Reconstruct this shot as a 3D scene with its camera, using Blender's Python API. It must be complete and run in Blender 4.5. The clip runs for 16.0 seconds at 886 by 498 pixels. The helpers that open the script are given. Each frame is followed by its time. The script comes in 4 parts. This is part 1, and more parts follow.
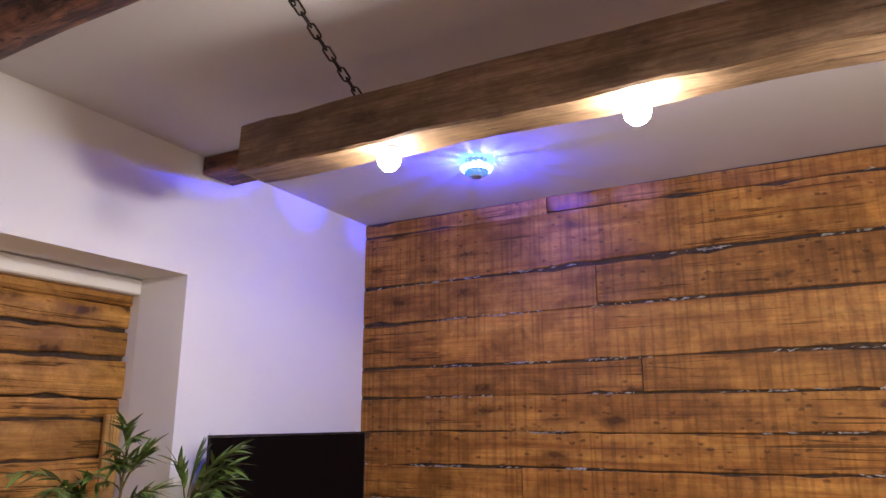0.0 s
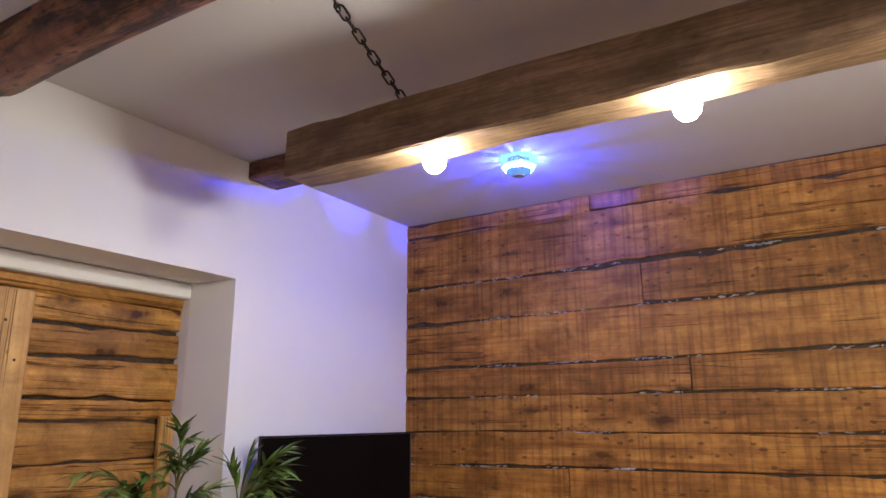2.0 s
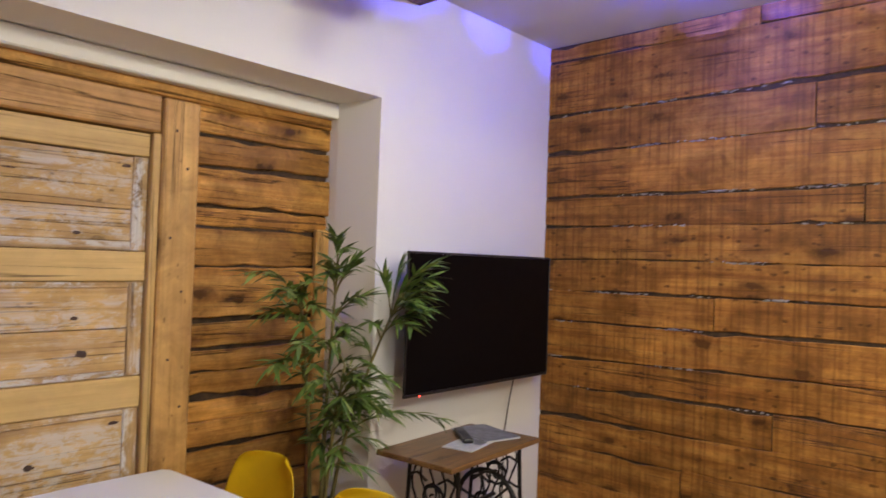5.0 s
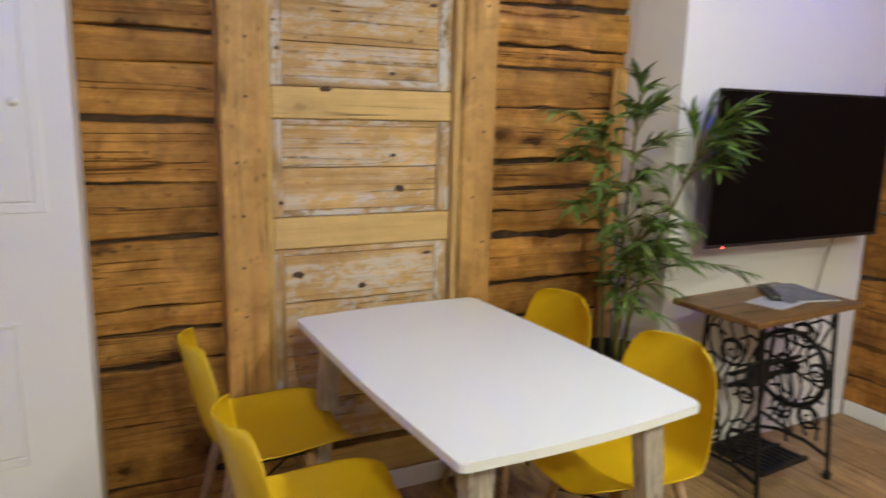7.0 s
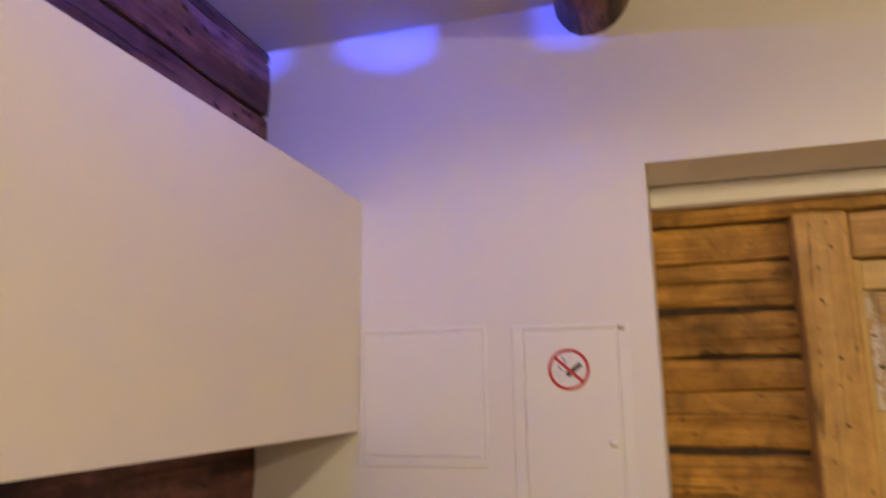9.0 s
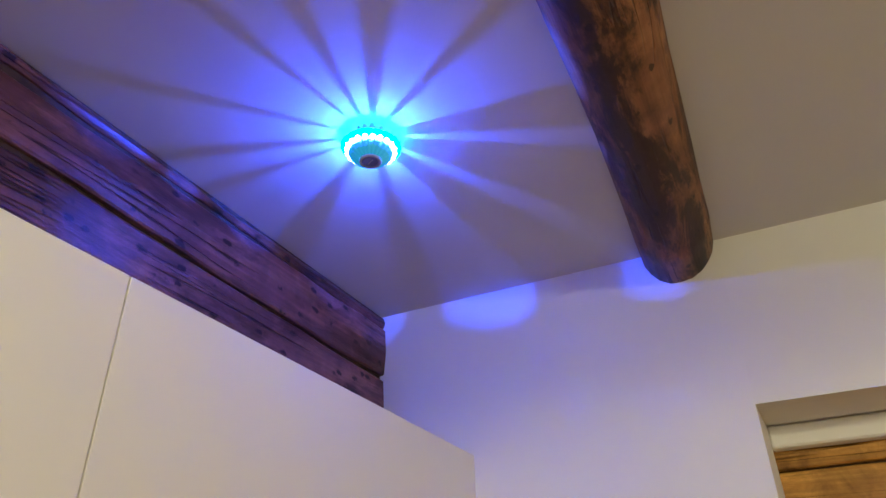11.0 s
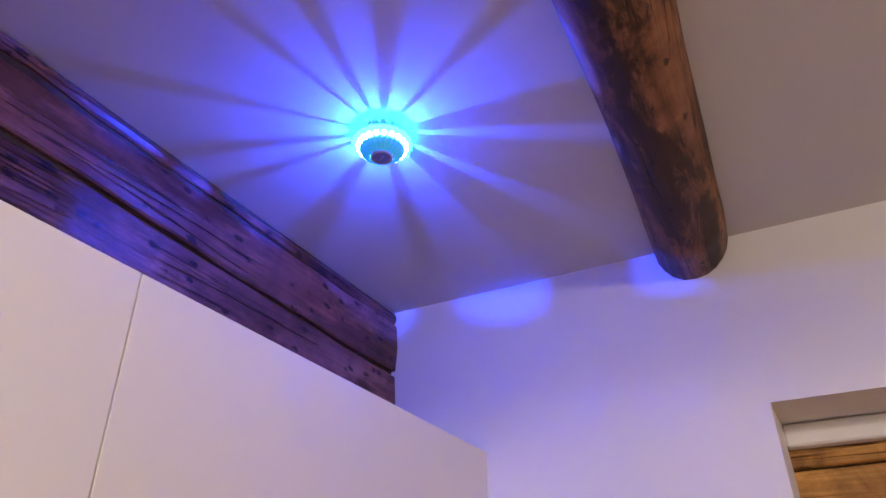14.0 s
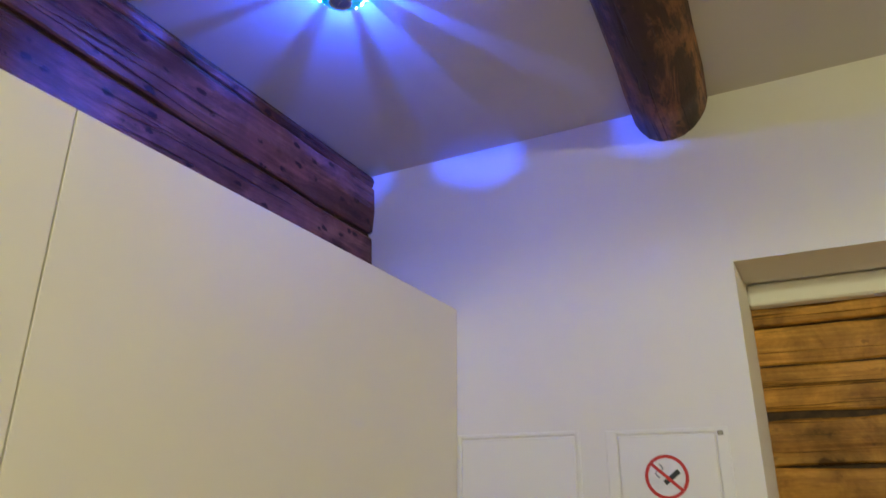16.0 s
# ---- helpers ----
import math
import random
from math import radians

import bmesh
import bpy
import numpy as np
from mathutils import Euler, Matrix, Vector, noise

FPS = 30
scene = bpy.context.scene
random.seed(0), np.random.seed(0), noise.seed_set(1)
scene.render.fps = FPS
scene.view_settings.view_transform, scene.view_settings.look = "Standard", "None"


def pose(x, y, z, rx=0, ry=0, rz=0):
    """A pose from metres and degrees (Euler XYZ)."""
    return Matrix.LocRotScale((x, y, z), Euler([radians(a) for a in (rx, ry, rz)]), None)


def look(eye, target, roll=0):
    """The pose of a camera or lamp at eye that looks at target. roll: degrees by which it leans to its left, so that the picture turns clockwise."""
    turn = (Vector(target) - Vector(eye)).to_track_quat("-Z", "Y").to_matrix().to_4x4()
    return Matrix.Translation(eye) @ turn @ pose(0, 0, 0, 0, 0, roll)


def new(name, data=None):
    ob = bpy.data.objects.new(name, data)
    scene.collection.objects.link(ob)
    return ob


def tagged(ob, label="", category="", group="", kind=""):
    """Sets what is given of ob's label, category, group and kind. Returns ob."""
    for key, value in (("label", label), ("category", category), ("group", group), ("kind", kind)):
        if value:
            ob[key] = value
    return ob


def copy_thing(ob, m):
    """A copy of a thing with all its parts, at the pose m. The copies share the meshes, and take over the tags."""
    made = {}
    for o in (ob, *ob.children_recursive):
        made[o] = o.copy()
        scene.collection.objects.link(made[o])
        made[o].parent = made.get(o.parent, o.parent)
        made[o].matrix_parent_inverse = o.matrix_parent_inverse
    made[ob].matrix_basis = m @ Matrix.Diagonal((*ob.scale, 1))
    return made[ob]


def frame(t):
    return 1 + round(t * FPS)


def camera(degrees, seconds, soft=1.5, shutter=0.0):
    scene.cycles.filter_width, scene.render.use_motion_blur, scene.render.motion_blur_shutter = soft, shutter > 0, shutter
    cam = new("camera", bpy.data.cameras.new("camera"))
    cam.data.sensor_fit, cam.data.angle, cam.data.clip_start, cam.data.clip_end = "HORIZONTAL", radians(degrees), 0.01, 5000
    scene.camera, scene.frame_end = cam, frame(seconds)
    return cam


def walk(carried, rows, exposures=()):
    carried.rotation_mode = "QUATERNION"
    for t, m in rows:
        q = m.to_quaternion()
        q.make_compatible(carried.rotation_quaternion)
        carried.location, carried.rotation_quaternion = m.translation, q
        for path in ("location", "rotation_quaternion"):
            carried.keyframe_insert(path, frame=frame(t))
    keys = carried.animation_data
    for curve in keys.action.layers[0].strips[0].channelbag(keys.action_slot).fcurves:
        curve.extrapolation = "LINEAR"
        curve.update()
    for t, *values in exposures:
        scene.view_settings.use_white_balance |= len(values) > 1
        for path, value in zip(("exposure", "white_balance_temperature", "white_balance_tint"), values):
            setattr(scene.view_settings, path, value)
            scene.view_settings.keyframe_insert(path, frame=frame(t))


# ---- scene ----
cam = camera(65.2, 16.0, shutter=0.5)
PATH = [
    (0, (1.312, -2.246, 1.598), (3.02, -1.322, 2.077), 0.0),
    (0.5, (1.314, -2.243, 1.599), (3.018, -1.313, 2.08), 0.1),
    (1, (1.313, -2.245, 1.591), (3.011, -1.31, 2.081), -0.2),
    (1.5, (1.301, -2.226, 1.604), (2.979, -1.251, 2.087), -0.4),
    (2, (1.294, -2.22, 1.603), (2.95, -1.206, 2.08), -0.2),
    (2.5, (1.299, -2.229, 1.591), (2.957, -1.193, 2.016), 0.2),
    (3, (1.309, -2.22, 1.556), (2.963, -1.147, 1.89), 0.2),
    (3.5, (1.298, -2.206, 1.531), (2.942, -1.089, 1.753), 0.1),
    (3.7, (1.286, -2.189, 1.525), (2.925, -1.059, 1.71), 0.6),
    (5.8, (1.304, -2.104, 1.492), (2.614, -0.597, 1.383), 1.6),
    (6, (1.304, -2.098, 1.491), (2.56, -0.55, 1.325), 1.4),
    (6.5, (1.293, -2.066, 1.453), (2.412, -0.434, 1.159), 1.1),
    (7, (1.248, -2.017, 1.424), (2.13, -0.264, 1.039), 1.4),
    (7.5, (1.181, -1.969, 1.433), (1.784, -0.105, 1.03), 0.5),
    (8, (1.109, -1.929, 1.452), (1.437, 0.032, 1.233), 0.1),
    (8.5, (1.082, -1.917, 1.5), (1.011, 0.078, 1.625), -0.5),
    (9, (1.189, -1.914, 1.565), (0.63, -0.036, 1.967), -0.7),
    (9.5, (1.219, -1.991, 1.58), (0.522, -0.235, 2.236), 0.1),
    (10, (1.249, -2.027, 1.601), (0.55, -0.364, 2.464), -0.5),
    (10.2, (1.25, -2.041, 1.6), (0.542, -0.414, 2.522), -0.9),
    (12.3, (1.26, -2.041, 1.597), (0.467, -0.524, 2.63), -0.2),
    (12.5, (1.246, -2.04, 1.609), (0.457, -0.512, 2.631), -0.3),
    (13, (1.237, -2.048, 1.608), (0.457, -0.51, 2.621), -0.7),
    (13.5, (1.255, -2.041, 1.603), (0.464, -0.507, 2.613), -0.5),
    (14, (1.251, -2.036, 1.607), (0.464, -0.492, 2.605), -0.5),
    (14.5, (1.264, -2.014, 1.599), (0.49, -0.445, 2.567), -1.7),
    (15, (1.274, -1.995, 1.594), (0.474, -0.409, 2.513), -1.2),
    (15.5, (1.297, -1.964, 1.566), (0.439, -0.343, 2.363), -0.9),
    (16, (1.329, -1.954, 1.549), (0.459, -0.291, 2.24), 0.3),
]
EXPOSURES = [  # seconds, stops, kelvin, tint
    (0, 0.95, 5800, 20),
    (0.5, 0.95, 5900, -22),
    (1, 0.95, 8700, -18),
    (1.5, 0.95, 7200, 32),
    (2, 0.95, 5700, 13),
    (2.5, 0.95, 6700, -28),
    (3, 0.95, 9100, -3),
    (3.5, 0.95, 6600, 39),
    (6, 1.2, 6000, -10),
    (6.5, 1.2, 6300, 29),
    (7, 1.2, 5900, -3),
    (7.5, 1.15, 5700, 32),
    (8, 0.9, 6100, -19),
    (8.5, 0.9, 6400, 32),
    (9, 0.8, 9100, 8),
    (9.5, 0.82, 6100, 19),
    (10, 0.82, 7500, -22),
    (12.5, 0.85, 6200, 25),
    (13, 0.85, 7200, -22),
    (13.5, 0.85, 11700, 8),
    (14, 0.85, 6200, 25),
    (14.5, 0.85, 7300, -22),
    (15, 0.85, 11500, 8),
    (15.5, 0.8, 6200, 22),
    (16, 0.8, 7700, -20),
]
walk(cam, [(t, look(eye, target, roll)) for t, eye, target, roll in PATH], EXPOSURES)

# ---- light ----
world = bpy.data.worlds.new("night")
scene.world = world
world.use_nodes = True
world.node_tree.nodes["Background"].inputs[0].default_value = (0.02, 0.02, 0.03, 1)
world.node_tree.nodes["Background"].inputs[1].default_value = 0.3


def lamp_point(name, place, colour, watts, radius):
    data = bpy.data.lights.new(name, "POINT")
    data.color, data.energy, data.shadow_soft_size = colour, watts, radius
    ob = new(name, data)
    ob.location = place
    return ob


def lamp_spot(name, place, colour, watts, radius, cone):
    data = bpy.data.lights.new(name, "SPOT")
    data.color, data.energy, data.shadow_soft_size, data.spot_size, data.spot_blend = colour, watts, radius, radians(cone), 0.6
    ob = new(name, data)
    ob.location = place
    return ob


W, H = 4.523, 2.70          # east wall, ceiling
SOUTH = -4.6                # wall behind the camera
NX0, NX1, NZ = 1.203, 3.262, 2.176   # niche opening
NB = 0.30                   # face of the old log wall in the niche
BEAM_Z, BEAM_H = 2.38, 0.167
DISCO = [(0.521, -0.922, H), (3.885, -1.02, H)]
BULBS = [(2.922, -1.195, 2.342), (2.937, -1.915, 2.342), (2.955, -2.63, 2.342), (2.97, -3.345, 2.342)]


# ---- materials ----
def mat(name, rough=0.5, metal=0.0, spec=0.5):
    m = bpy.data.materials.new(name)
    m.use_nodes = True
    p = m.node_tree.nodes["Principled BSDF"]
    p.inputs["Roughness"].default_value = rough
    p.inputs["Metallic"].default_value = metal
    p.inputs["Specular IOR Level"].default_value = spec
    return m, m.node_tree, p


def node(nt, kind, **values):
    n = nt.nodes.new(kind)
    for k, v in values.items():
        key = int(k[1:]) if k[0] == "i" and k[1:].isdigit() else k
        n.inputs[key].default_value = v
    return n


def ramp(nt, source, stops):
    r = nt.nodes.new("ShaderNodeValToRGB")
    e = r.color_ramp.elements
    while len(e) < len(stops):
        e.new(0.5)
    for el, (pos, col) in zip(e, stops):
        el.position = pos
        el.color = (*col, 1) if len(col) == 3 else col
    nt.links.new(source, r.inputs[0])
    return r


def mixc(nt, fac, a, b, mode="MIX"):
    m = nt.nodes.new("ShaderNodeMix")
    m.data_type, m.blend_type = "RGBA", mode
    for sock, v in ((m.inputs[0], fac), (m.inputs[6], a), (m.inputs[7], b)):
        if isinstance(v, (int, float)):
            sock.default_value = v
        elif isinstance(v, tuple):
            sock.default_value = (*v, 1)
        else:
            nt.links.new(v, sock)
    return m.outputs[2]


def maths(nt, op, a, b=0.0):
    m = nt.nodes.new("ShaderNodeMath")
    m.operation = op
    for sock, v in ((m.inputs[0], a), (m.inputs[1], b)):
        if isinstance(v, (int, float)):
            sock.default_value = v
        else:
            nt.links.new(v, sock)
    return m.outputs[0]


def coords(nt, scale, shift=7.0):
    """Place in the object, shifted by chance for each object, then scaled."""
    tc, info = nt.nodes.new("ShaderNodeTexCoord"), nt.nodes.new("ShaderNodeObjectInfo")
    add = nt.nodes.new("ShaderNodeVectorMath")
    add.operation = "MULTIPLY_ADD"
    nt.links.new(info.outputs["Random"], add.inputs[0])
    add.inputs[1].default_value = (shift, shift * 1.7, shift * 0.6)
    nt.links.new(tc.outputs["Object"], add.inputs[2])
    mp = nt.nodes.new("ShaderNodeMapping")
    mp.inputs["Scale"].default_value = scale
    nt.links.new(add.outputs[0], mp.inputs[0])
    return mp.outputs[0], info.outputs["Random"]


def bump(nt, p, height, strength, distance=0.01):
    b = node(nt, "ShaderNodeBump", Strength=strength, Distance=distance)
    nt.links.new(height, b.inputs["Height"])
    nt.links.new(b.outputs[0], p.inputs["Normal"])


def noise_tex(nt, vec, scale, detail=4.0, rough=0.55, distortion=0.0):
    n = node(nt, "ShaderNodeTexNoise", Scale=scale, Detail=detail, Roughness=rough, Distortion=distortion)
    nt.links.new(vec, n.inputs["Vector"])
    return n.outputs["Fac"]


def wood(name, dark, mid, light, along="x", rough=0.55, grain=1.0, knots=1.0, stain=0.5, bumps=0.5, marks=0.0, flake=0.0, vary=0.35, across="Y", streak=0.35, specks=0.0, patch=0.0, mottle=0.35, spec=0.3, speck_size=1.0, dense=0.0):
    """Old timber: long grain, knots, stains; marks: upright dark saw and lath marks; flake: remains of white paint."""
    m, nt, p = mat(name, rough, 0, spec)
    s = {"x": (0.9, 24, 24), "y": (24, 0.9, 24), "z": (24, 24, 0.9)}[along]
    vec, rnd = coords(nt, s)
    g = noise_tex(nt, vec, 1.6 * grain, 7, 0.66, 0.2)
    fine = noise_tex(nt, vec, 7 * grain, 4, 0.6)
    flat, _ = coords(nt, (1, 1, 1))
    blot = noise_tex(nt, flat, 2.6, 5, 0.62)
    col = ramp(nt, g, [(0.25, dark), (0.47, mid), (0.72, light)]).outputs[0]
    col = mixc(nt, maths(nt, "MULTIPLY", ramp(nt, fine, [(0.42, (1, 1, 1)), (0.58, (0, 0, 0))]).outputs[0], streak), col, tuple(c * 0.45 for c in dark))
    st = ramp(nt, blot, [(0.42, (0, 0, 0)), (0.66, (1, 1, 1))]).outputs[0]
    col = mixc(nt, maths(nt, "MULTIPLY", st, stain), col, tuple(c * 0.7 for c in dark))
    # cloudy weathering, darker and lighter
    mo = noise_tex(nt, flat, 8.0, 8, 0.7, 0.5)
    col = mixc(nt, 1.0, col, ramp(nt, mo, [(0.3, (1 - mottle, 1 - mottle * 1.05, 1 - mottle * 1.1)), (0.66, (1 + mottle * 0.4,) * 3)]).outputs[0], "MULTIPLY")
    if patch:
        ps = {"x": (2.2, 8, 8), "y": (8, 2.2, 8), "z": (8, 8, 2.2)}[along]
        pv, _ = coords(nt, ps, 3)
        pt = ramp(nt, noise_tex(nt, pv, 1.5, 9, 0.7, 0.4), [(0.47, (0, 0, 0)), (0.56, (1, 1, 1))]).outputs[0]
        col = mixc(nt, maths(nt, "MULTIPLY", pt, patch), col, tuple(c * 0.55 for c in dark))
    if specks:
        ss = {"x": (0.5, 1, 1), "y": (1, 0.5, 1), "z": (1, 1, 0.5)}[along]
        pv, _ = coords(nt, ss, 13)
        v2 = node(nt, "ShaderNodeTexVoronoi", Scale=26.0 / speck_size, Randomness=1.0)
        nt.links.new(pv, v2.inputs["Vector"])
        dot = ramp(nt, maths(nt, "ADD", v2.outputs["Distance"], maths(nt, "MULTIPLY", noise_tex(nt, flat, 55, 5, 0.7), 0.62)), [(0.4 + 0.08 * dense, (1, 1, 1)), (0.49 + 0.08 * dense, (0, 0, 0))]).outputs[0]
        few = ramp(nt, v2.outputs["Color"], [(0.53 - 0.2 * dense, (0, 0, 0)), (0.57 - 0.2 * dense, (1, 1, 1))]).outputs[0]
        col = mixc(nt, maths(nt, "MULTIPLY", maths(nt, "MULTIPLY", dot, few), specks), col, tuple(c * 0.22 for c in dark))
    sv = {"x": (4.0, 9, 9), "y": (9, 4.0, 9), "z": (9, 9, 4.0)}[along]
    kv, _ = coords(nt, sv, 11)
    vo = node(nt, "ShaderNodeTexVoronoi", Scale=0.75, Randomness=1.0)
    nt.links.new(kv, vo.inputs["Vector"])
    wander = maths(nt, "MULTIPLY", maths(nt, "SUBTRACT", noise_tex(nt, flat, 30, 4), 0.5), 0.28)
    kn = ramp(nt, maths(nt, "ADD", vo.outputs["Distance"], wander), [(0.09, (1, 1, 1)), (0.15, (0.45, 0.45, 0.45)), (0.3, (0, 0, 0))]).outputs[0]
    col = mixc(nt, maths(nt, "MULTIPLY", kn, 0.75 * knots), col, tuple(c * 0.3 for c in dark))
    # cracks along the grain
    cs = {"x": (0.3, 15, 15), "y": (15, 0.3, 15), "z": (15, 15, 0.3)}[along]
    cv, _ = coords(nt, cs, 5)
    cr = noise_tex(nt, cv, 1.3, 3, 0.5, 0.4)
    crack = ramp(nt, cr, [(0.487, (0, 0, 0)), (0.497, (1, 1, 1)), (0.503, (1, 1, 1)), (0.513, (0, 0, 0))]).outputs[0]
    gate = ramp(nt, noise_tex(nt, flat, 1.7, 2), [(0.43, (0, 0, 0)), (0.53, (1, 1, 1))]).outputs[0]
    crack = maths(nt, "MULTIPLY", crack, gate)
    col = mixc(nt, maths(nt, "MULTIPLY", crack, 0.8), col, tuple(c * 0.15 for c in dark))
    if marks:
        geo = nt.nodes.new("ShaderNodeNewGeometry")
        line = 0.0
        for period, offset, weight in ((0.052, 0.0, 1.0), (0.083, 3.0, 0.9)):
            mp = nt.nodes.new("ShaderNodeMapping")
            mp.inputs["Scale"].default_value = (0.3, 1, 0.12) if across == "Y" else (1, 0.3, 0.12)
            mp.inputs["Location"].default_value = (offset, offset, offset)
            nt.links.new(geo.outputs["Position"], mp.inputs[0])
            wv = node(nt, "ShaderNodeTexWave", Scale=0.314 / period, Distortion=2.2, Detail=3.0)
            wv.inputs["Detail Scale"].default_value = 1.6
            wv.bands_direction = across
            nt.links.new(mp.outputs[0], wv.inputs["Vector"])
            one = ramp(nt, wv.outputs["Fac"], [(0.8, (0, 0, 0)), (1.0, (1, 1, 1))]).outputs[0]
            line = maths(nt, "MAXIMUM", maths(nt, "MULTIPLY", one, weight), line)
        mp2 = nt.nodes.new("ShaderNodeMapping")
        mp2.inputs["Scale"].default_value = (1, 2.6, 2.6)
        nt.links.new(geo.outputs["Position"], mp2.inputs[0])
        brk = ramp(nt, noise_tex(nt, mp2.outputs[0], 1.6, 6, 0.62), [(0.34, (0.12, 0.12, 0.12)), (0.6, (1, 1, 1))]).outputs[0]
        col = mixc(nt, maths(nt, "MULTIPLY", maths(nt, "MULTIPLY", line, brk), marks), col, tuple(c * 0.35 for c in dark))
    if flake:
        fs = {"x": (2.4, 5, 5), "y": (5, 2.4, 5), "z": (5, 5, 2.4)}[along]
        fco, _ = coords(nt, fs, 9)
        fv = noise_tex(nt, fco, 4.0, 12, 0.8, 0.3)
        fl = ramp(nt, fv, [(0.475, (0, 0, 0)), (0.545, (1, 1, 1))]).outputs[0]
        fl2 = ramp(nt, g, [(0.42, (0.1, 0.1, 0.1)), (0.56, (1, 1, 1))]).outputs[0]
        col = mixc(nt, maths(nt, "MULTIPLY", maths(nt, "MULTIPLY", fl, fl2), flake), col, (0.62, 0.6, 0.56))
    tone = ramp(nt, rnd, [(0.0, (1 - vary,) * 3), (1.0, (1 + vary * 0.6,) * 3)]).outputs[0]
    col = mixc(nt, 1.0, col, tone, "MULTIPLY")
    nt.links.new(col, p.inputs["Base Color"])
    h = maths(nt, "SUBTRACT", maths(nt, "ADD", g, maths(nt, "MULTIPLY", fine, 0.4)), maths(nt, "MULTIPLY", crack, 2.0))
    bump(nt, p, h, bumps, 0.004)
    return m


def paint(name, colour, rough=0.6, mottle=0.06, relief=0.15, scale=9.0, spec=0.4):
    m, nt, p = mat(name, rough, 0, spec)
    v, _ = coords(nt, (1, 1, 1))
    a, b = noise_tex(nt, v, scale * 0.16, 5), noise_tex(nt, v, scale * 14, 3)
    col = ramp(nt, a, [(0.3, tuple(c * (1 - mottle) for c in colour)), (0.7, colour)]).outputs[0]
    nt.links.new(col, p.inputs["Base Color"])
    bump(nt, p, maths(nt, "ADD", a, maths(nt, "MULTIPLY", b, 0.25)), relief, 0.004)
    return m


def plain(name, colour, rough=0.5, metal=0.0, spec=0.5, wear=0.12):
    m, nt, p = mat(name, rough, metal, spec)
    v, _ = coords(nt, (1, 1, 1))
    a = noise_tex(nt, v, 30, 5)
    col = ramp(nt, a, [(0.35, tuple(c * (1 - wear) for c in colour)), (0.65, colour)]).outputs[0]
    nt.links.new(col, p.inputs["Base Color"])
    r = ramp(nt, a, [(0.3, (rough * 0.85,) * 3), (0.7, (min(1, rough * 1.15),) * 3)]).outputs[0]
    nt.links.new(r, p.inputs["Roughness"])
    return m


def lit_glass(name, colour, glowing, strength):
    m, nt, p = mat(name, 0.15)
    p.inputs["Base Color"].default_value = (*colour, 1)
    p.inputs["Emission Color"].default_value = (*glowing, 1)
    p.inputs["Emission Strength"].default_value = strength
    return m


def glow(name, colour, strength):
    m = bpy.data.materials.new(name)
    m.use_nodes = True
    nt = m.node_tree
    nt.nodes.remove(nt.nodes["Principled BSDF"])
    e = node(nt, "ShaderNodeEmission", Color=(*colour, 1), Strength=strength)
    nt.links.new(e.outputs[0], nt.nodes["Material Output"].inputs[0])
    return m


M_PLANK = wood("sawn_pine_plank", (0.19, 0.066, 0.012), (0.46, 0.202, 0.034), (0.59, 0.30, 0.06), "x", 0.5, 0.7, 1.15, 0.5, 0.45, marks=0.42, vary=0.2, streak=0.12, specks=0.65, mottle=0.5, patch=0.3, dense=0.4, spec=0.22)
M_LOG = wood("hewn_log", (0.26, 0.105, 0.020), (0.56, 0.275, 0.06), (0.68, 0.385, 0.10), "x", 0.5, 0.7, 1.4, 0.5, 0.6, vary=0.25, streak=0.2, specks=0.5, mottle=0.55, patch=0.25, spec=0.22)
M_POST = wood("door_frame_pine", (0.40, 0.20, 0.058), (0.60, 0.345, 0.11), (0.69, 0.43, 0.155), "z", 0.5, 0.4, 1.6, 0.3, 0.4, vary=0.1, streak=0.15, specks=0.55, mottle=0.35, speck_size=0.75, dense=0.0, spec=0.25)
M_HEAD = wood("door_header_pine", (0.38, 0.185, 0.052), (0.58, 0.32, 0.10), (0.66, 0.39, 0.14), "x", 0.5, 0.7, 1.0, 0.4, 0.4, vary=0.12)
M_RAIL = wood("new_pine_rail", (0.50, 0.32, 0.11), (0.65, 0.44, 0.165), (0.71, 0.50, 0.2), "x", 0.5, 0.5, 0.7, 0.1, 0.25, vary=0.06, streak=0.1, mottle=0.12)
M_PANEL = wood("flaked_door_panel", (0.38, 0.21, 0.075), (0.60, 0.385, 0.145), (0.68, 0.46, 0.195), "x", 0.6, 0.5, 1.0, 0.2, 0.4, specks=0.6, speck_size=0.9, flake=0.62, vary=0.08, streak=0.16, mottle=0.25)
M_STILE = wood("flaked_door_stile", (0.33, 0.19, 0.075), (0.55, 0.36, 0.155), (0.64, 0.44, 0.2), "z", 0.6, 0.7, 0.6, 0.25, 0.4, flake=0.9, vary=0.08)
M_BEAM = wood("hanging_beam_wood", (0.12, 0.068, 0.036), (0.33, 0.21, 0.112), (0.45, 0.30, 0.17), "y", 0.5, 0.8, 0.7, 0.4, 0.8, vary=0.05, specks=0.4, patch=0.35, mottle=0.35)
M_ROUND = wood("round_log_dark", (0.05, 0.019, 0.010), (0.26, 0.104, 0.046), (0.38, 0.175, 0.08), "y", 0.5, 0.5, 1.0, 0.3, 0.9, vary=0.1, streak=0.15, specks=0.8, patch=0.92, mottle=0.5, speck_size=0.9, dense=0.6)
M_DARKLOG = wood("kitchen_log_dark", (0.065, 0.022, 0.016), (0.27, 0.105, 0.085), (0.40, 0.185, 0.165), "x", 0.36, 0.5, 1.0, 0.5, 0.8, vary=0.15, streak=0.2, specks=0.95, patch=0.55, mottle=0.5, speck_size=1.05, dense=0.8)
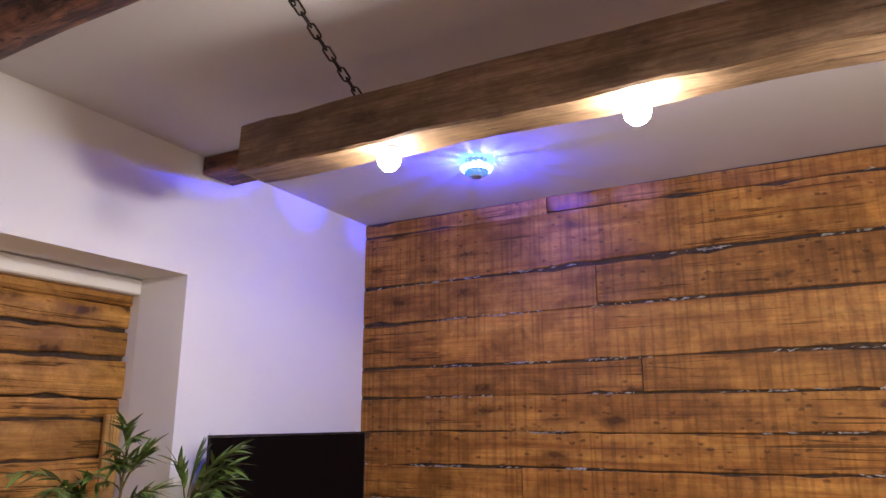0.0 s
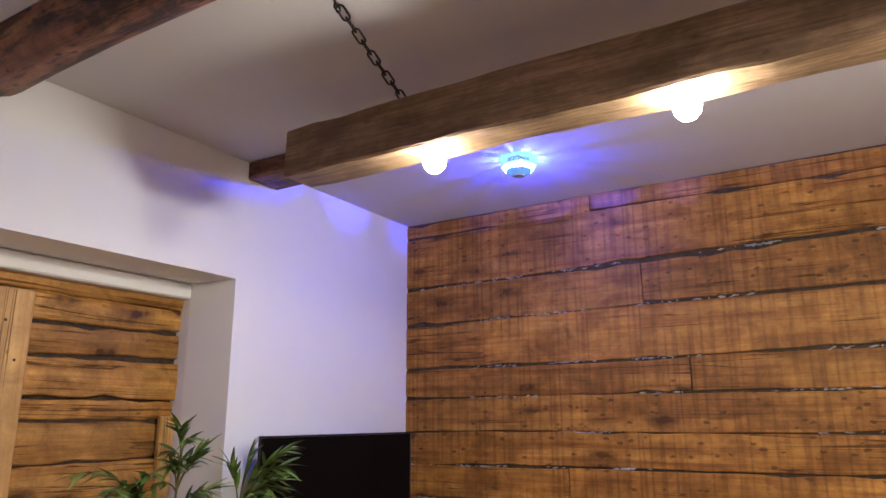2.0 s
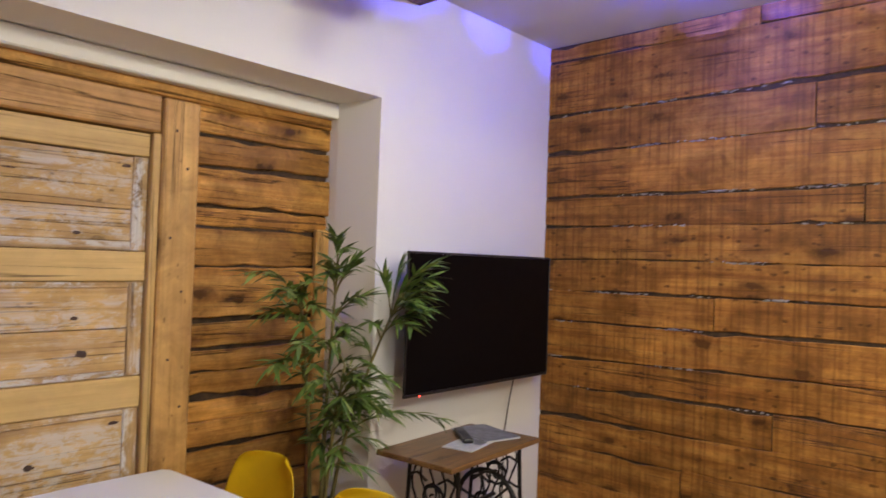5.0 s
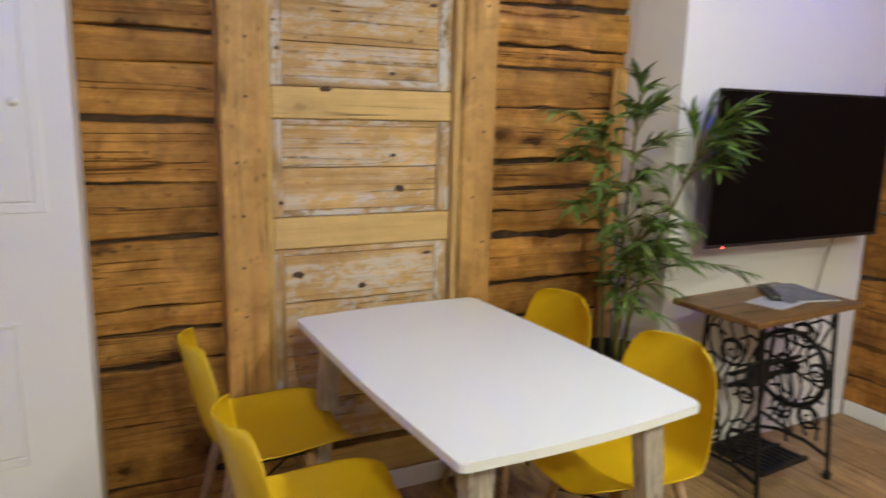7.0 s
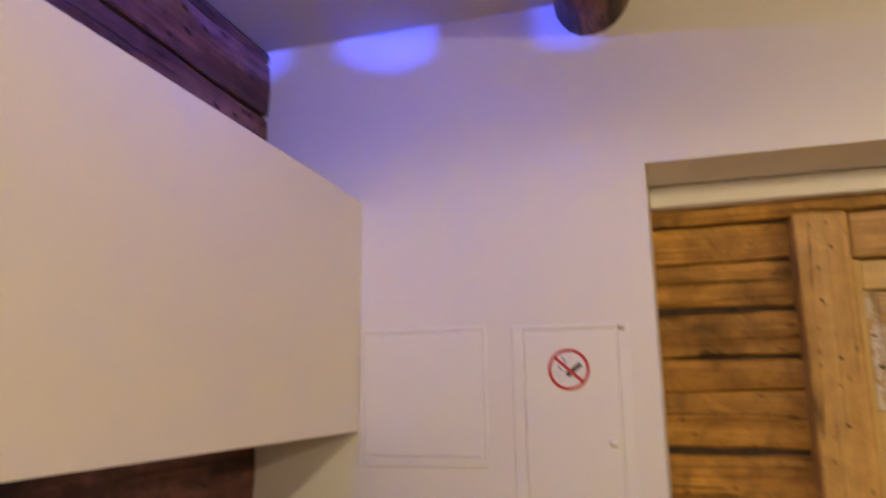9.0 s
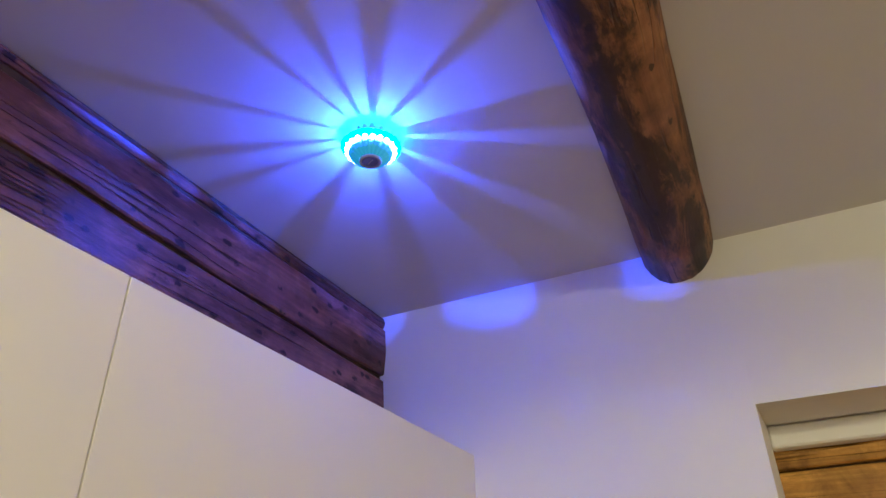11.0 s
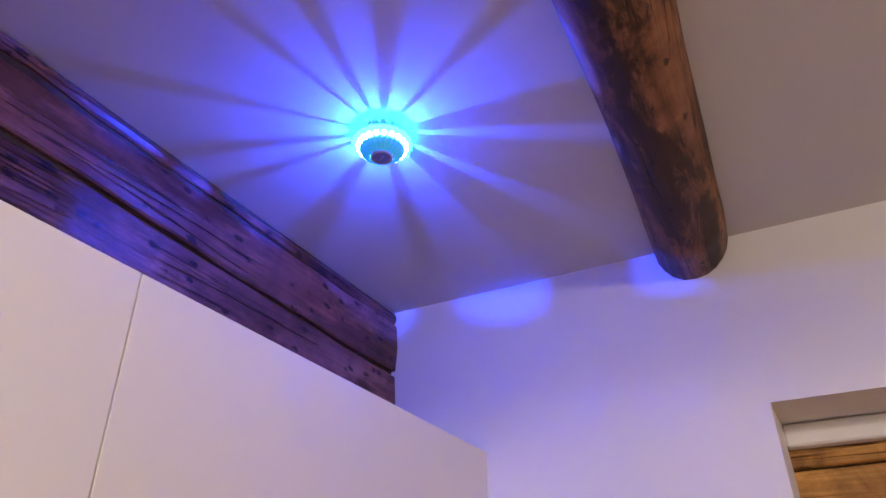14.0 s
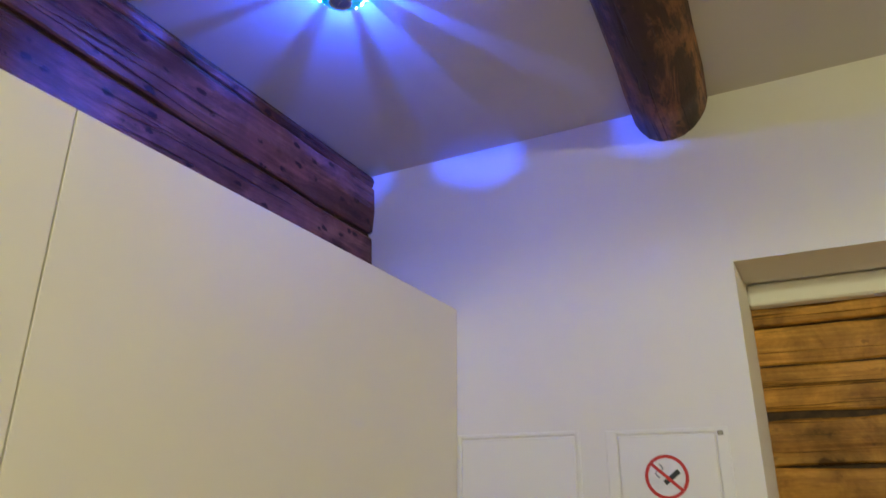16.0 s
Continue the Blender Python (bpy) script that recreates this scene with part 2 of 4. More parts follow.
M_STILE_X = wood("flaked_door_edge", (0.33, 0.19, 0.075), (0.55, 0.36, 0.155), (0.64, 0.44, 0.2), "x", 0.6, 0.7, 0.6, 0.25, 0.4, flake=0.9, vary=0.08)
M_STRIP = wood("pale_pine_bead", (0.46, 0.28, 0.09), (0.62, 0.41, 0.15), (0.69, 0.47, 0.19), "z", 0.5, 0.5, 0.4, 0.15, 0.25, vary=0.06, streak=0.1, mottle=0.15)
M_FLOOR = wood("oak_floor_board", (0.27, 0.155, 0.062), (0.43, 0.27, 0.115), (0.52, 0.34, 0.155), "y", 0.38, 0.8, 0.5, 0.2, 0.15, vary=0.2)
M_TOP = wood("varnished_table_top", (0.12, 0.058, 0.018), (0.25, 0.132, 0.044), (0.33, 0.185, 0.068), "x", 0.3, 0.8, 0.3, 0.2, 0.15, vary=0.05)
M_COUNTER = wood("worktop_oak", (0.10, 0.055, 0.025), (0.2, 0.115, 0.055), (0.28, 0.17, 0.085), "y", 0.35, 0.9, 0.3, 0.2, 0.15, vary=0.05)
M_LEGWOOD = wood("beech_leg", (0.35, 0.2, 0.09), (0.5, 0.31, 0.15), (0.58, 0.38, 0.2), "z", 0.45, 0.8, 0.1, 0.1, 0.1, vary=0.05)
M_WASHED = wood("whitewashed_leg", (0.42, 0.36, 0.28), (0.56, 0.5, 0.42), (0.66, 0.6, 0.52), "z", 0.5, 0.8, 0.1, 0.1, 0.15, vary=0.05)
M_KNOT = plain("dark_knot", (0.075, 0.036, 0.02), 0.6, wear=0.5)
M_GAP = plain("dark_moss_joint", (0.085, 0.05, 0.027), 0.95, wear=0.65)
M_WALL = paint("white_plaster", (0.80, 0.78, 0.75), 0.75, 0.05, 0.25)
# white paint; the ceiling's weak bounced light is darkened into the colour
M_CEIL = paint("white_ceiling_paint_dimmed", (0.59, 0.56, 0.54), 0.8, 0.05, 0.2)
M_HATCH = paint("white_hatch_enamel", (0.80, 0.79, 0.77), 0.42, 0.03, 0.05)
M_CAB = paint("cabinet_white", (0.80, 0.755, 0.665), 0.38, 0.02, 0.03)
M_TABLE = paint("table_white_lacquer", (0.83, 0.85, 0.84), 0.28, 0.02, 0.02)
M_YELLOW = plain("yellow_plastic", (0.72, 0.47, 0.004), 0.38, 0, 0.5, 0.05)
M_IRON = plain("black_cast_iron", (0.012, 0.011, 0.011), 0.45, 0.3, 0.5, 0.4)
M_CHAIN = plain("blackened_steel", (0.03, 0.026, 0.024), 0.42, 0.8, 0.5, 0.3)
M_SCREEN = plain("screen_black", (0.003, 0.0025, 0.003), 0.4, 0, 0.1, 0.0)
M_BEZEL = plain("bezel_black", (0.015, 0.014, 0.015), 0.35, 0, 0.5, 0.1)
M_TVBACK = plain("grey_plastic", (0.07, 0.07, 0.08), 0.5, 0, 0.4, 0.1)
M_STEEL = plain("brushed_steel", (0.36, 0.34, 0.31), 0.3, 1.0, 0.5, 0.1)
M_POT = plain("black_pot_plastic", (0.012, 0.012, 0.014), 0.45, 0, 0.5, 0.3)
M_SOIL = plain("potting_soil", (0.03, 0.018, 0.01), 0.95, 0, 0.2, 0.6)
M_CANE = plain("bamboo_cane", (0.2, 0.17, 0.055), 0.5, 0, 0.4, 0.4)
M_RED = plain("sign_red", (0.55, 0.03, 0.035), 0.4)
M_INK = plain("sign_ink", (0.02, 0.025, 0.03), 0.4)
M_SMOKE = plain("sign_grey", (0.28, 0.30, 0.34), 0.4)
M_STICK = plain("sticker_white", (0.8, 0.8, 0.82), 0.35)
M_PAPER = plain("magazine_paper", (0.62, 0.62, 0.6), 0.4, 0, 0.5, 0.3)
M_COVER = plain("magazine_cover", (0.25, 0.26, 0.28), 0.35, 0, 0.5, 0.6)
M_CORD = plain("cable_black", (0.03, 0.025, 0.025), 0.5)
M_FLECK = plain("joint_wool", (0.48, 0.44, 0.38), 0.95, 0, 0.1, 0.5)
M_SOAP = plain("soap_bottle", (0.5, 0.6, 0.5), 0.25, 0, 0.5, 0.1)
M_BLUE = plain("blue_label", (0.03, 0.1, 0.3), 0.4)
M_LAMPBODY = plain("lamp_plastic", (0.35, 0.36, 0.4), 0.3, 0, 0.5, 0.1)
M_BULB = glow("bulb_glow", (1.0, 0.91, 0.72), 235)
M_LED = glow("led_cyan", (0.01, 0.72, 1.0), 7)
M_LEDV = glow("led_blue_violet", (0.12, 0.42, 1.0), 8)
M_OPAL = glow("opal_glow", (1.0, 0.91, 0.74), 2.5)
M_BEAD = glow("led_bead", (0.028, 0.05, 1.0), 520)
M_BEADV = glow("led_bead_violet", (0.028, 0.05, 1.0), 600)
M_REDLED = glow("standby_red", (1, 0.05, 0.03), 6)

mleaf, ntl, pl = mat("bamboo_leaf", 0.45)
vl, rl = coords(ntl, (1, 1, 1))
geol = ntl.nodes.new("ShaderNodeNewGeometry")
cl = ramp(ntl, geol.outputs["Random Per Island"], [(0.0, (0.05, 0.09, 0.016)), (0.5, (0.11, 0.185, 0.032)), (0.85, (0.17, 0.25, 0.048)), (1.0, (0.27, 0.31, 0.08))]).outputs[0]
ntl.links.new(cl, pl.inputs["Base Color"])
M_LEAF = mleaf


# ---- builders ----
def from_bm(name, bm, material, parent=None, label="", smooth=False, at=None):
    me = bpy.data.meshes.new(name)
    bmesh.ops.recalc_face_normals(bm, faces=bm.faces)
    bm.to_mesh(me)
    bm.free()
    if smooth:
        for f in me.polygons:
            f.use_smooth = True
    me.materials.append(material)
    ob = new(name, me)
    if parent is not None:
        ob.parent = parent
    if at is not None:
        ob.matrix_basis = at
    if label:
        tagged(ob, label)
    return ob


def part(name, bm, material, parent, label="", smooth=False, at=None):
    return from_bm(name, bm, material, parent, label, smooth, at)


def base(name, x, y, z, label, category, group="", rz=0.0, kind=""):
    ob = new(name)
    ob.empty_display_size = 0.05
    ob.matrix_basis = pose(x, y, z, 0, 0, rz)
    return tagged(ob, label, category, group, kind)


def box(x0, y0, z0, x1, y1, z1, bevel=0.0, seg=1, bm=None):
    bm = bm or bmesh.new()
    vs = [bm.verts.new(v) for v in ((x0, y0, z0), (x1, y0, z0), (x1, y1, z0), (x0, y1, z0), (x0, y0, z1), (x1, y0, z1), (x1, y1, z1), (x0, y1, z1))]
    fs = [bm.faces.new([vs[i] for i in q]) for q in ((3, 2, 1, 0), (4, 5, 6, 7), (0, 1, 5, 4), (1, 2, 6, 5), (2, 3, 7, 6), (3, 0, 4, 7))]
    if bevel:
        edges = {e for f in fs for e in f.edges}
        bmesh.ops.bevel(bm, geom=list(edges), offset=bevel, segments=seg, profile=0.5, affect="EDGES")
    return bm


def tube(points, radius, sides=8, bm=None, closed=False, radii=None):
    """A round bar along points."""
    bm = bm or bmesh.new()
    pts = [Vector(p) for p in points]
    n = len(pts)
    rings = []
    for i, p in enumerate(pts):
        a = pts[(i - 1) % n] if closed or i else pts[0]
        b = pts[(i + 1) % n] if closed or i < n - 1 else pts[-1]
        d = (b - a).normalized()
        up = Vector((0, 0, 1)) if abs(d.z) < 0.95 else Vector((1, 0, 0))
        u = d.cross(up).normalized()
        v = d.cross(u)
        r = radii[i] if radii else radius
        rings.append([bm.verts.new(p + r * (math.cos(k * math.tau / sides) * u + math.sin(k * math.tau / sides) * v)) for k in range(sides)])
    for i in range(n if closed else n - 1):
        a, b = rings[i], rings[(i + 1) % n]
        for k in range(sides):
            bm.faces.new((a[k], a[(k + 1) % sides], b[(k + 1) % sides], b[k]))
    if not closed:
        bm.faces.new(rings[0][::-1])
        bm.faces.new(rings[-1])
    return bm


def lathe(profile, sides=24, bm=None, cx=0.0, cy=0.0):
    """A turned body from (radius, z) pairs."""
    bm = bm or bmesh.new()
    rings = []
    for r, z in profile:
        if r < 1e-5:
            rings.append([bm.verts.new((cx, cy, z))])
        else:
            rings.append([bm.verts.new((cx + r * math.cos(k * math.tau / sides), cy + r * math.sin(k * math.tau / sides), z)) for k in range(sides)])
    for a, b in zip(rings, rings[1:]):
        for k in range(sides):
            q = [a[k % len(a)], a[(k + 1) % len(a)], b[(k + 1) % len(b)], b[k % len(b)]]
            q = list(dict.fromkeys(q))
            if len(q) > 2:
                bm.faces.new(q)
    return bm


def prism(outline, z0, z1, bm=None, bevel=0.0):
    """An upright prism over an outline in the plan."""
    bm = bm or bmesh.new()
    lo = [bm.verts.new((x, y, z0)) for x, y in outline]
    hi = [bm.verts.new((x, y, z1)) for x, y in outline]
    n = len(lo)
    bm.faces.new(lo[::-1])
    top = bm.faces.new(hi)
    for k in range(n):
        bm.faces.new((lo[k], lo[(k + 1) % n], hi[(k + 1) % n], hi[k]))
    if bevel:
        bmesh.ops.bevel(bm, geom=list(top.edges), offset=bevel, segments=2, profile=0.5, affect="EDGES")
    return bm


def hewn(length, lo, hi, depth, seed, wob=0.006, nick=0.012, step=0.16, bulge=0.006, edge=0.005):
    """A hewn board: u along, w up, out along -v. lo and hi: the edge's height at both ends. Worn uneven edges."""
    rng = random.Random(seed)
    n = max(3, int(length / step))
    bm, cols = bmesh.new(), []
    w1, w2 = rng.uniform(0, 9), rng.uniform(0, 9)
    for i in range(n + 1):
        f = i / n
        u = f * length
        a = lo[0] + (lo[1] - lo[0]) * f + wob * math.sin(u * 3.1 + w1) + rng.uniform(-wob, wob) * 0.5
        b = hi[0] + (hi[1] - hi[0]) * f + wob * math.sin(u * 2.3 + w2) + rng.uniform(-wob, wob) * 0.5
        if rng.random() < 0.08:
            a += rng.uniform(0.3, 1) * nick
        if rng.random() < 0.08:
            b -= rng.uniform(0.3, 1) * nick
        d = depth + rng.uniform(-0.3, 0.3) * bulge
        c = min(edge, (b - a) * 0.2)
        prof = ((0, a), (d - edge, a), (d, a + c), (d + bulge * 0.6, (a + b) / 2), (d, b - c), (d - edge, b), (0, b))
        cols.append([bm.verts.new((u, -v, w)) for v, w in prof])
    for p, q in zip(cols, cols[1:]):
        for k in range(6):
            bm.faces.new((p[k], q[k], q[k + 1], p[k + 1]))
    bm.faces.new(cols[0])
    bm.faces.new(cols[-1][::-1])
    return bm


# ---- structure ----
def slab(name, bm, material, label, category):
    return tagged(from_bm(name, bm, material), label, category, kind="structure")


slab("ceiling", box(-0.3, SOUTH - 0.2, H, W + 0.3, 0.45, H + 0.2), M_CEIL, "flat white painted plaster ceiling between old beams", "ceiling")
slab("wall_south", box(-0.3, SOUTH - 0.2, 0, W + 0.3, SOUTH, H), M_WALL, "plain white plastered wall closing the room", "wall")

wall_n = base("wall_north", 0, 0, 0, "white plastered wall with a deep niche cut into it", "wall", kind="structure")
part("plaster", prism([(0, 0), (NX0, 0), (NX0 + 0.01, 0.26), (NX0 + 0.01, 0.45), (0, 0.45)], 0, H), M_WALL, wall_n)
part("plaster", prism([(NX1, 0), (W + 0.25, 0), (W + 0.25, 0.45), (3.238, 0.45), (3.238, 0.245)], 0, H), M_WALL, wall_n)
part("lintel", box(NX0, 0, NZ, NX1, 0.45, H), M_WALL, wall_n)
part("soffit_edge", box(NX0 + 0.01, 0.24, 2.107, 3.239, 0.297, NZ - 0.003, 0.006), M_WALL, wall_n, "white plaster edge over the logs")

floor = base("floor", 0, 0, 0, "warm oak board floor with narrow dark joints", "floor", kind="structure")
part("subfloor", box(-0.1, SOUTH, -0.12, W + 0.1, 0.40, -0.016), M_GAP, floor)

wall_w = base("wall_west", 0, 0, 0, "dark old log wall behind the kitchen", "wall", kind="structure")
part("joint_backing", box(-0.3, SOUTH, 0, 0.0, 0.0, H), M_GAP, wall_w)
wall_e = base("wall_east", W, 0, 0, "sawn pine plank wall with stuffed joints and upright saw marks", "wall", kind="structure")
part("joint_backing", box(0.007, SOUTH, 0, 0.25, 0.0, H), M_GAP, wall_e)
wall_niche = base("wall_niche", 0, NB, 0, "hewn log wall in the niche with dark mossy joints", "wall", kind="structure")
part("joint_backing", box(NX0, 0.018, 0, 3.28, 0.15, 2.3), M_GAP, wall_niche)

sk = slab("baseboard_east", box(W - 0.022, SOUTH, 0, W - 0.008, -0.022, 0.075, 0.004), M_HATCH, "white skirting board along the plank wall", "baseboard")
slab("baseboard_north", box(NX1 + 0.004, -0.016, 0, W - 0.024, -0.002, 0.075, 0.004), M_HATCH, "white skirting board under the television", "baseboard")
slab("baseboard_niche", box(NX0 + 0.02, NB - 0.075, 0, 3.22, NB - 0.058, 0.08, 0.004), M_HATCH, "white skirting board along the niche", "baseboard")


# ---- ceiling timbers ----
def round_log(x, r, zc, label, seed, skew=0.0):
    rng = random.Random(seed)
    bm = bmesh.new()
    n, sides = 26, 20
    rings = []
    for i in range(n + 1):
        y = SOUTH * i / n
        rr = r * (1 + 0.035 * math.sin(i * 0.9 + seed) + rng.uniform(-0.02, 0.02))
        dx, dz = skew * y + 0.006 * math.sin(i * 0.5 + seed) * min(1, i / 4), 0.006 * math.sin(i * 0.37)
        ring = []
        for k in range(sides):
            a = k * math.tau / sides
            q = rr * (1 + 0.03 * math.sin(3 * a + seed) + rng.uniform(-0.012, 0.012))
            ring.append(bm.verts.new((q * math.cos(a) + dx, y, q * math.sin(a) + dz)))
        rings.append(ring)
    for a, b in zip(rings, rings[1:]):
        for k in range(sides):
            bm.faces.new((a[k], a[(k + 1) % sides], b[(k + 1) % sides], b[k]))
    bm.faces.new(rings[0])
    bm.faces.new(rings[-1][::-1])
    ob = from_bm("ceiling_log", bm, M_ROUND, smooth=True, at=pose(x, -0.001, zc))
    return tagged(ob, label, "ceiling beam", "timbers under the ceiling")


round_log(1.085, 0.109, 2.694, "round dark brown log beam under the white ceiling", 1, -0.045)
round_log(2.235, 0.106, 2.69, "round brown log beam near the hanging beam", 2)
bm = box(-0.09, SOUTH, -0.08, 0.09, -0.001, 0.0, 0.008)
tagged(from_bm("ceiling_beam", bm, M_ROUND, at=pose(3.377, 0, H - 0.001)), "squared reddish beam half sunk in the ceiling", "ceiling beam", "timbers under the ceiling")

# hanging beam with spot bulbs
hb = base("hanging_beam", 2.918, -0.645, BEAM_Z, "squared old beam hung on chains with bulbs beneath", "beam lamp", rz=0.5)
rng = random.Random(5)
bm = bmesh.new()
rings = []
for i in range(33):
    y = -3.6 * i / 32
    o = [(-0.058, 0), (0.084, 0), (0.084, BEAM_H), (-0.054, BEAM_H)]
    j = [rng.uniform(-0.004, 0.004) for _ in range(8)]
    c = 0.007
    q = []
    for k, (x, z) in enumerate(o):
        sx, sz = (1 if x < 0 else -1), (1 if z < 0.05 else -1)
        q.append((x + j[k] + (c * sx if k in (0, 2) else 0), z + j[k + 4] + (0 if k in (0, 2) else c * sz)))
        q.append((x + j[k] + (0 if k in (0, 2) else c * sx), z + j[k + 4] + (c * sz if k in (0, 2) else 0)))
    q = [q[1], q[0], q[3], q[2], q[5], q[4], q[7], q[6]]
    cx, cz = sum(p[0] for p in q) / 8, sum(p[1] for p in q) / 8
    q.sort(key=lambda p: math.atan2(p[1] - cz, p[0] - cx))
    rings.append([bm.verts.new((x, y, z)) for x, z in q])
for a, b in zip(rings, rings[1:]):
    for k in range(8):
        bm.faces.new((a[k], a[(k + 1) % 8], b[(k + 1) % 8], b[k]))
bm.faces.new(rings[0])
bm.faces.new(rings[-1][::-1])
part("beam", bm, M_BEAM, hb)
inv = hb.matrix_basis.inverted()
for x, y, z in BULBS:
    p = inv @ Vector((x, y, z))
    sock = part("socket", lathe([(0.0, 0.046), (0.03, 0.046), (0.03, 0.03), (0.024, 0.018), (0.0, 0.018)], 16), M_LAMPBODY, hb, at=Matrix.Translation(p))
    part("bulb", lathe([(0.0, -0.036), (0.018, -0.031), (0.031, -0.016), (0.034, 0.0), (0.03, 0.012), (0.02, 0.0175), (0.0, 0.0176)], 32), M_BULB, sock, "glowing warm white bulb", True)

# chain from the round log to the hanging beam
chain = base("chain", 2.875, -1.107, BEAM_Z + BEAM_H, "black iron link chain holding the beam", "chain")
p0, p1 = Vector((0.0, 0.0, 0.006)), Vector((-0.325, -0.006, 0.150))
d = p1 - p0
pitch = 0.038
count = int(d.length / pitch)
link = bmesh.new()
pts = []
for k in range(16):
    a = k * math.tau / 16
    pts.append(((0.0145 if math.cos(a) > 0 else -0.0145) + 0.0105 * math.cos(a), 0.0105 * math.sin(a), 0))
tube(pts, 0.0031, 6, link, True)
me = bpy.data.meshes.new("link")
bmesh.ops.recalc_face_normals(link, faces=link.faces)
link.to_mesh(me)
link.free()
me.materials.append(M_CHAIN)
turn = d.to_track_quat("X", "Z").to_matrix().to_4x4()
for i in range(count + 1):
    ob = new("link", me)
    ob.parent = chain
    f = i / count
    sag = Vector((0, 0, -0.004 * math.sin(math.pi * f)))
    ob.matrix_basis = Matrix.Translation(p0 + d * f + sag) @ turn @ pose(0, 0, 0, 90 * (i % 2) + 25)


part("hook", tube([(-0.325, -0.006, 0.152), (-0.325, -0.006, 0.13), (-0.312, -0.006, 0.122), (-0.303, -0.006, 0.132)], 0.004, 6), M_CHAIN, chain)
for x, y, z in BULBS:
    lamp_spot("bulb_light", (x, y, z - 0.04), (1.0, 0.91, 0.72), 7 if y > -2 else 9, 0.03, 150)

# ---- colour effect lamps ----
def disco(place, led, beads, glass, label, turn):
    lamp = base("disco_lamp", *place, label, "ceiling lamp", "colour lamps on the ceiling", turn)
    part("foot", lathe([(0, 0), (0.036, 0), (0.036, -0.012), (0, -0.012)], 24), M_LAMPBODY, lamp)
    # opaque ribs between the lenses: middle and half width in degrees
    ribs = [(14, 8.5), (45, 12), (76, 8.5), (110, 4.5), (146, 5.5), (182, 2.5), (200, 3), (227, 2), (261, 2), (281, 3), (303, 5), (332, 3)]
    for a, h in ribs:
        w = 0.046 * math.tan(radians(h))
        part("rib", box(0.042, -w, -0.034, 0.0499, w, -0.0005), M_LAMPBODY, lamp, at=pose(0, 0, 0, 0, 0, a))
    bm = bmesh.new()
    lo, hi = [], []
    for (a, _), (b, _) in zip(ribs, ribs[1:] + [(ribs[0][0] + 360, 0)]):
        for k in range(8):
            u = k / 4 - 1
            t = radians(a + (b - a) * k / 8)
            lo.append(bm.verts.new((0.0505 * math.cos(t), 0.0505 * math.sin(t), -0.034)))
            hi.append(bm.verts.new((0.0505 * math.cos(t), 0.0505 * math.sin(t), -0.0262 + 0.0085 * u * u)))
    for k in range(len(lo)):
        m = (k + 1) % len(lo)
        bm.faces.new((lo[k], lo[m], hi[m], hi[k]))
    part("collar", bm, M_LAMPBODY, lamp, "scalloped lens collar")
    # crown of lit scallops
    bm = bmesh.new()
    sides = 80
    prof = [(0.051, -0.031), (0.068, -0.0318), (0.0715, -0.036), (0.068, -0.0405), (0.060, -0.0425), (0.051, -0.0425)]
    rings = [[bm.verts.new((r * (1 + (0.028 * abs(math.sin(k * math.pi / 4)) if 0 < i < 5 else 0)) * math.cos(k * math.tau / sides), r * (1 + (0.028 * abs(math.sin(k * math.pi / 4)) if 0 < i < 5 else 0)) * math.sin(k * math.tau / sides), z)) for k in range(sides)] for i, (r, z) in enumerate(prof)]
    for a, b in zip(rings, rings[1:]):
        for k in range(sides):
            bm.faces.new((a[k], a[(k + 1) % sides], b[(k + 1) % sides], b[k]))
    part("light_ring", bm, led, lamp, "glowing scalloped ring")
    bead = bmesh.new()
    bmesh.ops.create_icosphere(bead, subdivisions=2, radius=0.0062)
    bead_me = bpy.data.meshes.new("bead")
    bead.to_mesh(bead_me)
    bead.free()
    bead_me.materials.append(beads)
    for k in range(20):
        a = k * math.tau / 20
        ob = new("bead", bead_me)
        ob.parent = lamp
        ob.matrix_basis = pose(0.0575 * math.cos(a), 0.0575 * math.sin(a), -0.0462)
    bowl = [(0.050, -0.0425), (0.054, -0.050), (0.053, -0.056), (0.046, -0.065), (0.036, -0.072), (0.0275, -0.076), (0.0275, -0.073), (0.035, -0.069), (0.044, -0.061), (0.046, -0.0425)]
    bm = bmesh.new()
    sides = 96
    rings = [[bm.verts.new((r * (1 + 0.03 * (k % 4 // 2)) * math.cos(k * math.tau / sides), r * (1 + 0.03 * (k % 4 // 2)) * math.sin(k * math.tau / sides), z)) for k in range(sides)] for r, z in bowl]
    for a, b in zip(rings, rings[1:]):
        for k in range(sides):
            bm.faces.new((a[k], a[(k + 1) % sides], b[(k + 1) % sides], b[k]))
    part("bowl", bm, glass, lamp, "ribbed translucent bowl")
    part("cap_rim", lathe([(0.021, -0.0795), (0.025, -0.080), (0.0275, -0.077), (0.027, -0.073), (0.021, -0.0735)], 32), M_RIMGREY, lamp, "pale rim of the cap")
    part("cap", lathe([(0, -0.0785), (0.017, -0.079), (0.0205, -0.0775), (0.021, -0.073), (0, -0.073)], 24), M_CAP_BLUELIT, lamp, "grey round cap")
    part("screw", tube([(-0.008, 0.004, -0.0793), (0.009, -0.005, -0.0793)], 0.0012, 6), M_RIMGREY, lamp)
    return lamp


